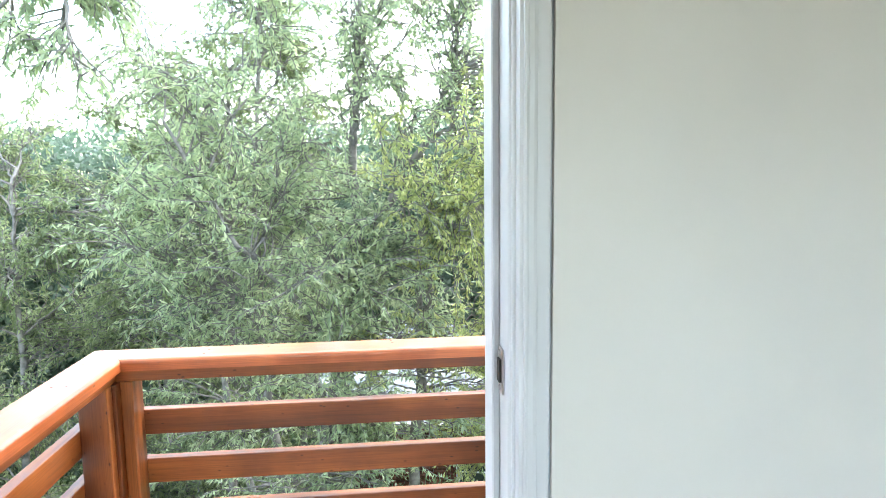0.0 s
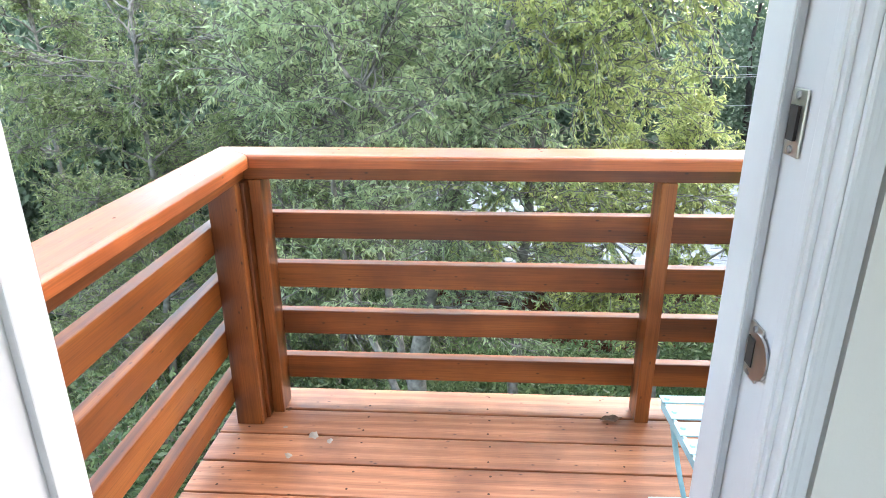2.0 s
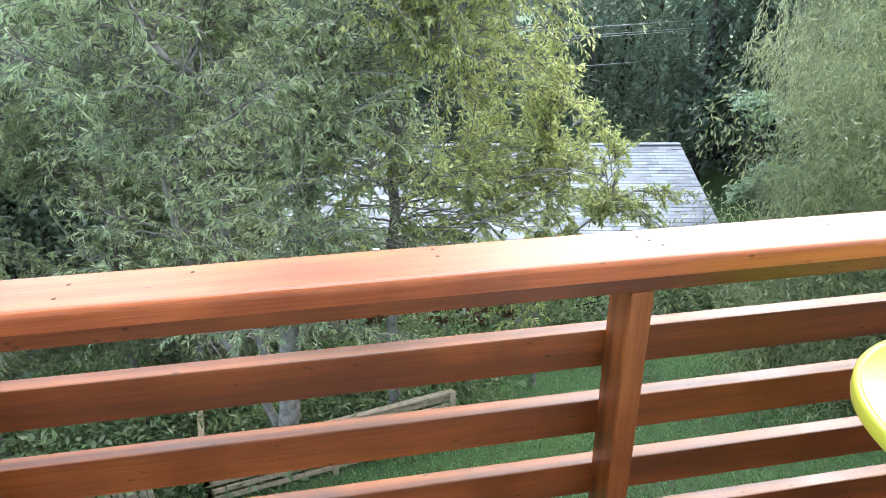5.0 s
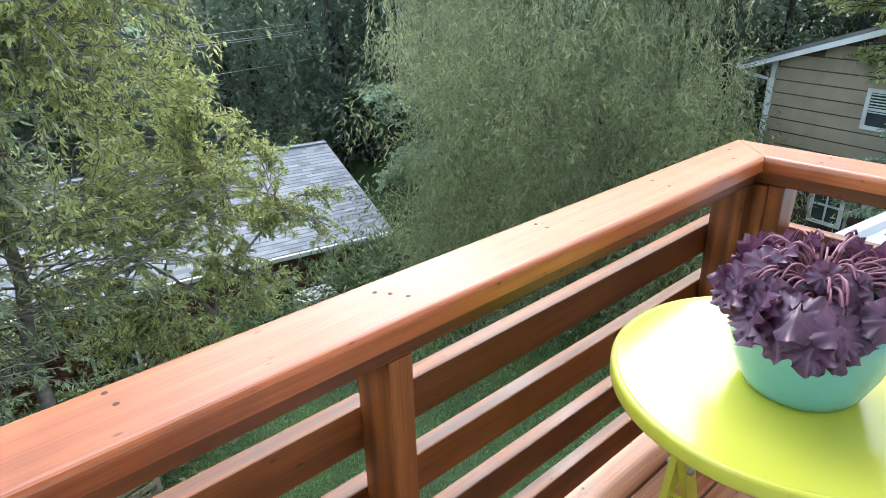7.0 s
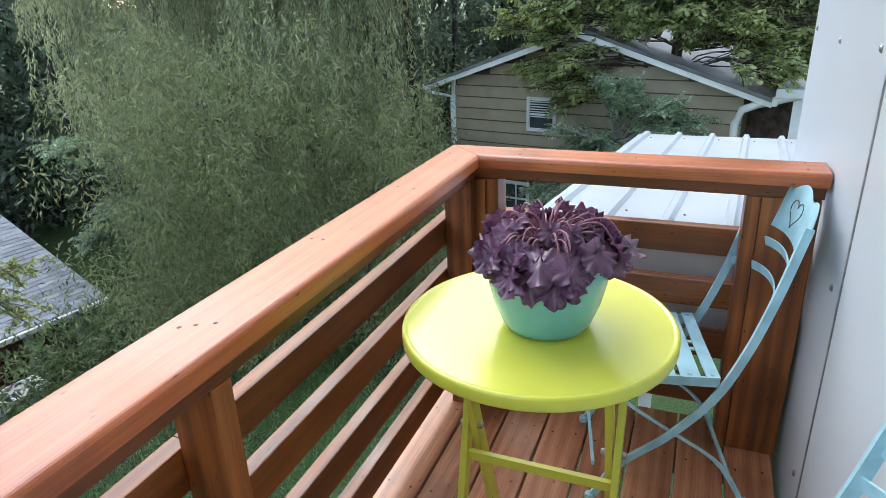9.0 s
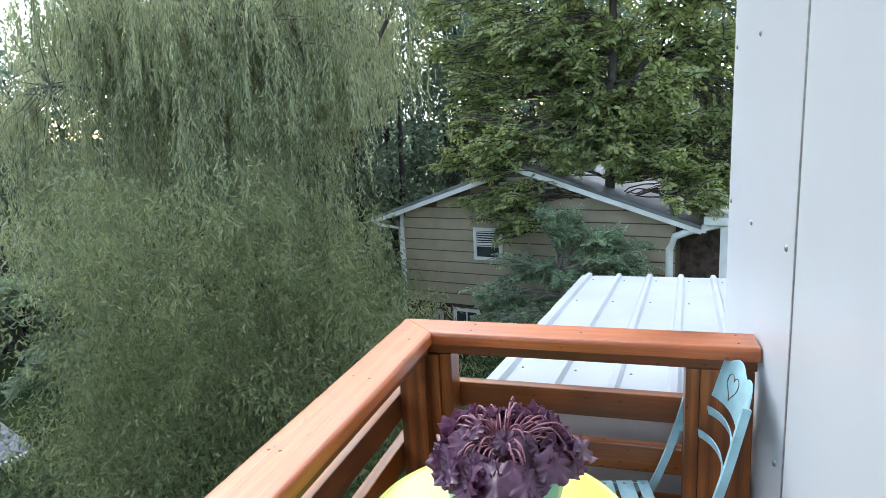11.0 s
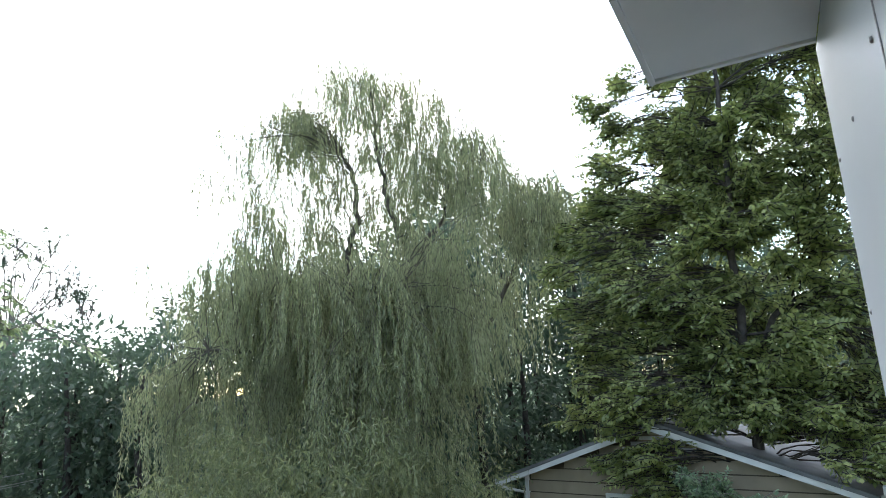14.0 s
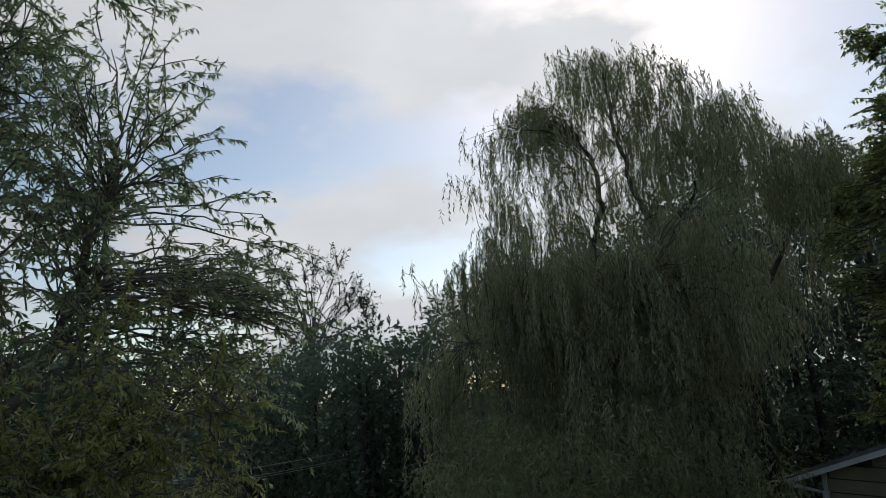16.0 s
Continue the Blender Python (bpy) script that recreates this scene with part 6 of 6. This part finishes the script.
def make_sparse_tree():
    x, y = 16.7, 29.7
    g = gz(x, y)
    rng = np.random.default_rng(71)
    tp = [([(x, y, g - 0.3), (x, y, 2.0), (x + 0.2, y, 6.0)], 0.2, 0.1)]
    bl = []
    for k in range(34):
        a = rng.uniform(-1.25, 1.25)
        h0 = rng.uniform(2.8, 5.6)
        top = rng.uniform(7.6, 10.2) - 1.5 * a * a
        tp.append(([(x + 0.1, y, h0), (x + rng.uniform(0.8, 1.5) * a, y, h0 * 0.45 + top * 0.55), (x + 3.3 * a, y + rng.normal() * 0.6, top)], 0.035, 0.010))
        bl.append((x + 3.3 * a, y, top - 0.5, 0.7, 0.7, 1.2, 0.20))
    broadleaf("sparse_tree", "thin-crowned bare-branched tree on the far slope", (x, y, g), tp, bl, 75, 7, (0.17, 0.06), LEAF_WOODS, BARK, 71, 1.2, 0.1, 0.05)


make_sparse_tree()


def make_woods():
    """Far woods all round, and the undergrowth before them: countless leaves on uneven hummocks."""
    rng = np.random.default_rng(91)
    crown, wood = Soup(), Soup()
    for k in range(300):
        az = rng.uniform(-62, 118)
        dist = rng.uniform(19, 40)
        x, y = 0.6 + dist * math.sin(radians(az)), -0.8 + dist * math.cos(radians(az))
        if 11 < x < 24 and -4 < y < 6 or 11 < x < 15 and y < 11:
            continue
        if -1.5 < x < 12 and y < 20:
            continue
        g = gz(x, y)
        # height of the skyline by direction
        e = np.interp(az, [-62, -30, -15, 0, 12, 24, 34, 44, 54, 61, 75, 90, 118], [4, 4, 5, 6, 6, 5, 7.5, 11, 11, 17, 18, 16, 14])
        top = 1.5 + dist * math.tan(radians(e * rng.uniform(0.55, 1.0)))
        top = max(top, g + 4)
        wood.add(*tube(bend((x, y, g), (x + rng.normal() * 0.4, y, top - 1.5), rng, 5, 0.03), 0.17, 0.05, 6))
        n = max(7, int((top - g) * 1.25))
        for j in range(n):
            h = g + 0.6 + (top - g - 0.8) * (j + rng.uniform()) / n
            rad = 2.1 * (0.55 + 0.6 * math.sin(math.pi * (0.15 + 0.8 * j / n)))
            a = rng.uniform(0, 6.28)
            c = np.array([x + rad * 0.6 * math.cos(a), y + rad * 0.6 * math.sin(a), h])
            m = 150
            d = rng.normal(size=(m, 3))
            d /= np.linalg.norm(d, axis=1, keepdims=True)
            p = c + d * np.array([1.25, 1.25, 0.75]) * rng.uniform(0.5, 1.0, (m, 1)) ** 0.5 * (0.8 + 0.4 * rng.uniform())
            al = d + rng.normal(size=(m, 3)) * 0.5
            al[:, 2] -= 0.4
            crown.add(*leaves(p, al, 0.27, 0.125, rng))
    ob = crown.make("far_woods", LEAF_WOODS)
    tagged(ob, "dense dark green woods closing the view", "woods", kind="stuff")
    ob = wood.make("far_trunks", BARKD)
    tagged(ob, "dark trunks of the far woods", "woods", kind="stuff")
    # undergrowth and hedge growth between the lawn and the woods
    brush = Soup()
    for k in range(900):
        az = rng.uniform(-48, 62)
        dist = rng.uniform(7.5, 19)
        x, y = 0.6 + dist * math.sin(radians(az)), -0.8 + dist * math.cos(radians(az))
        if -1.4 < x < 11.5 and 9.8 < y < 20.5:
            continue
        if x > -2.8 and x < 9.5 and y < 9.3 and not (x < 3.0 and 7.4 < y < 9.2):
            continue
        if x > 9.5 and y < 6:
            continue
        g = gz(x, y)
        hgt = rng.uniform(0.5, 2.6) if x < -2.5 else rng.uniform(0.4, 1.4)
        m = 80
        d = rng.normal(size=(m, 3))
        d /= np.linalg.norm(d, axis=1, keepdims=True)
        p = np.array([x, y, g + hgt * 0.5]) + d * np.array([0.9, 0.9, hgt * 0.55]) * rng.uniform(0.5, 1, (m, 1)) ** 0.5
        al = d + rng.normal(size=(m, 3)) * 0.6
        al[:, 2] -= 0.25
        brush.add(*leaves(p, al, 0.16, 0.065, rng))
    spots = [(rng.uniform(7.5, 15), rng.uniform(4.5, 12)) for _ in range(150)] + [(rng.uniform(0.0, 9.3), rng.uniform(9.2, 10.6)) for _ in range(110)] + [(rng.uniform(-2.2, 2.5), rng.uniform(7.6, 9.4)) for _ in range(70)]
    for x, y in spots:
        g = gz(x, y)
        hgt = rng.uniform(0.6, 1.9)
        m = 110
        d = rng.normal(size=(m, 3))
        d /= np.linalg.norm(d, axis=1, keepdims=True)
        p = np.array([x, y, g + hgt * 0.5]) + d * np.array([0.7, 0.7, hgt * 0.55]) * rng.uniform(0.4, 1, (m, 1)) ** 0.5
        al = d + rng.normal(size=(m, 3)) * 0.6
        brush.add(*leaves(p, al, 0.14, 0.045, rng))
    thick = Soup()
    for k in range(64):
        az, dist = rng.uniform(38, 68), rng.uniform(8.6, 12.6)
        x, y = 0.6 + dist * math.sin(radians(az)), -0.7 + dist * math.cos(radians(az))
        g = gz(x, y)
        crest = np.interp(az, [33, 40, 50, 58, 64, 70], [-8, -4, -2, -7, -11, -14]) + rng.normal() * 3.5
        top = max(g + 0.8, 1.4 + dist * math.tan(radians(min(crest, 2))))
        lean = rng.normal(size=2) * 0.35
        for q in range(11):
            u = (q + rng.uniform()) / 11
            c = np.array([x + lean[0] * u + rng.normal() * 0.42, y + lean[1] * u + rng.normal() * 0.42, g + (top - g) * u])
            r = rng.uniform(0.25, 0.72) * (1.1 - 0.4 * u)
            m = int(330 * r)
            d = rng.normal(size=(m, 3))
            d /= np.linalg.norm(d, axis=1, keepdims=True)
            p = c + d * np.array([r, r, r * 1.1]) * rng.uniform(0.1, 1.2, (m, 1)) ** 0.6
            al = d * 0.5 + rng.normal(size=(m, 3)) * 0.6
            al[:, 2] -= 0.8
            thick.add(*leaves(p, al, 0.115, 0.022, rng))
    tagged(thick.make("thicket", LEAF_THICKET), "olive-brown tangle of bushes below the willow", "bushes", kind="stuff")
    ob = brush.make("undergrowth", LEAF_BRUSH)
    tagged(ob, "tangled green undergrowth along the lawn's edge", "bushes", kind="stuff")


make_woods()


def make_grass():
    rng = np.random.default_rng(14)
    n = 150000
    x = rng.uniform(-4, 15, n)
    y = rng.uniform(1.2, 10.5, n)
    keep = ~((x > 12.3) & (y < 4.0))
    x, y = x[keep], y[keep]
    c = np.stack([x, y, ground_z(x, y) - 0.005], 1)
    al = rng.normal(size=c.shape) * 0.6
    al[:, 2] = rng.uniform(0.35, 1.0, len(c))
    v, f = leaves(c, al, 0.085, 0.012, rng, 0.05)
    ob = raw("grass", v, f, GRASS)
    tagged(ob, "short green lawn grass blades", "grass", kind="stuff")


make_grass()
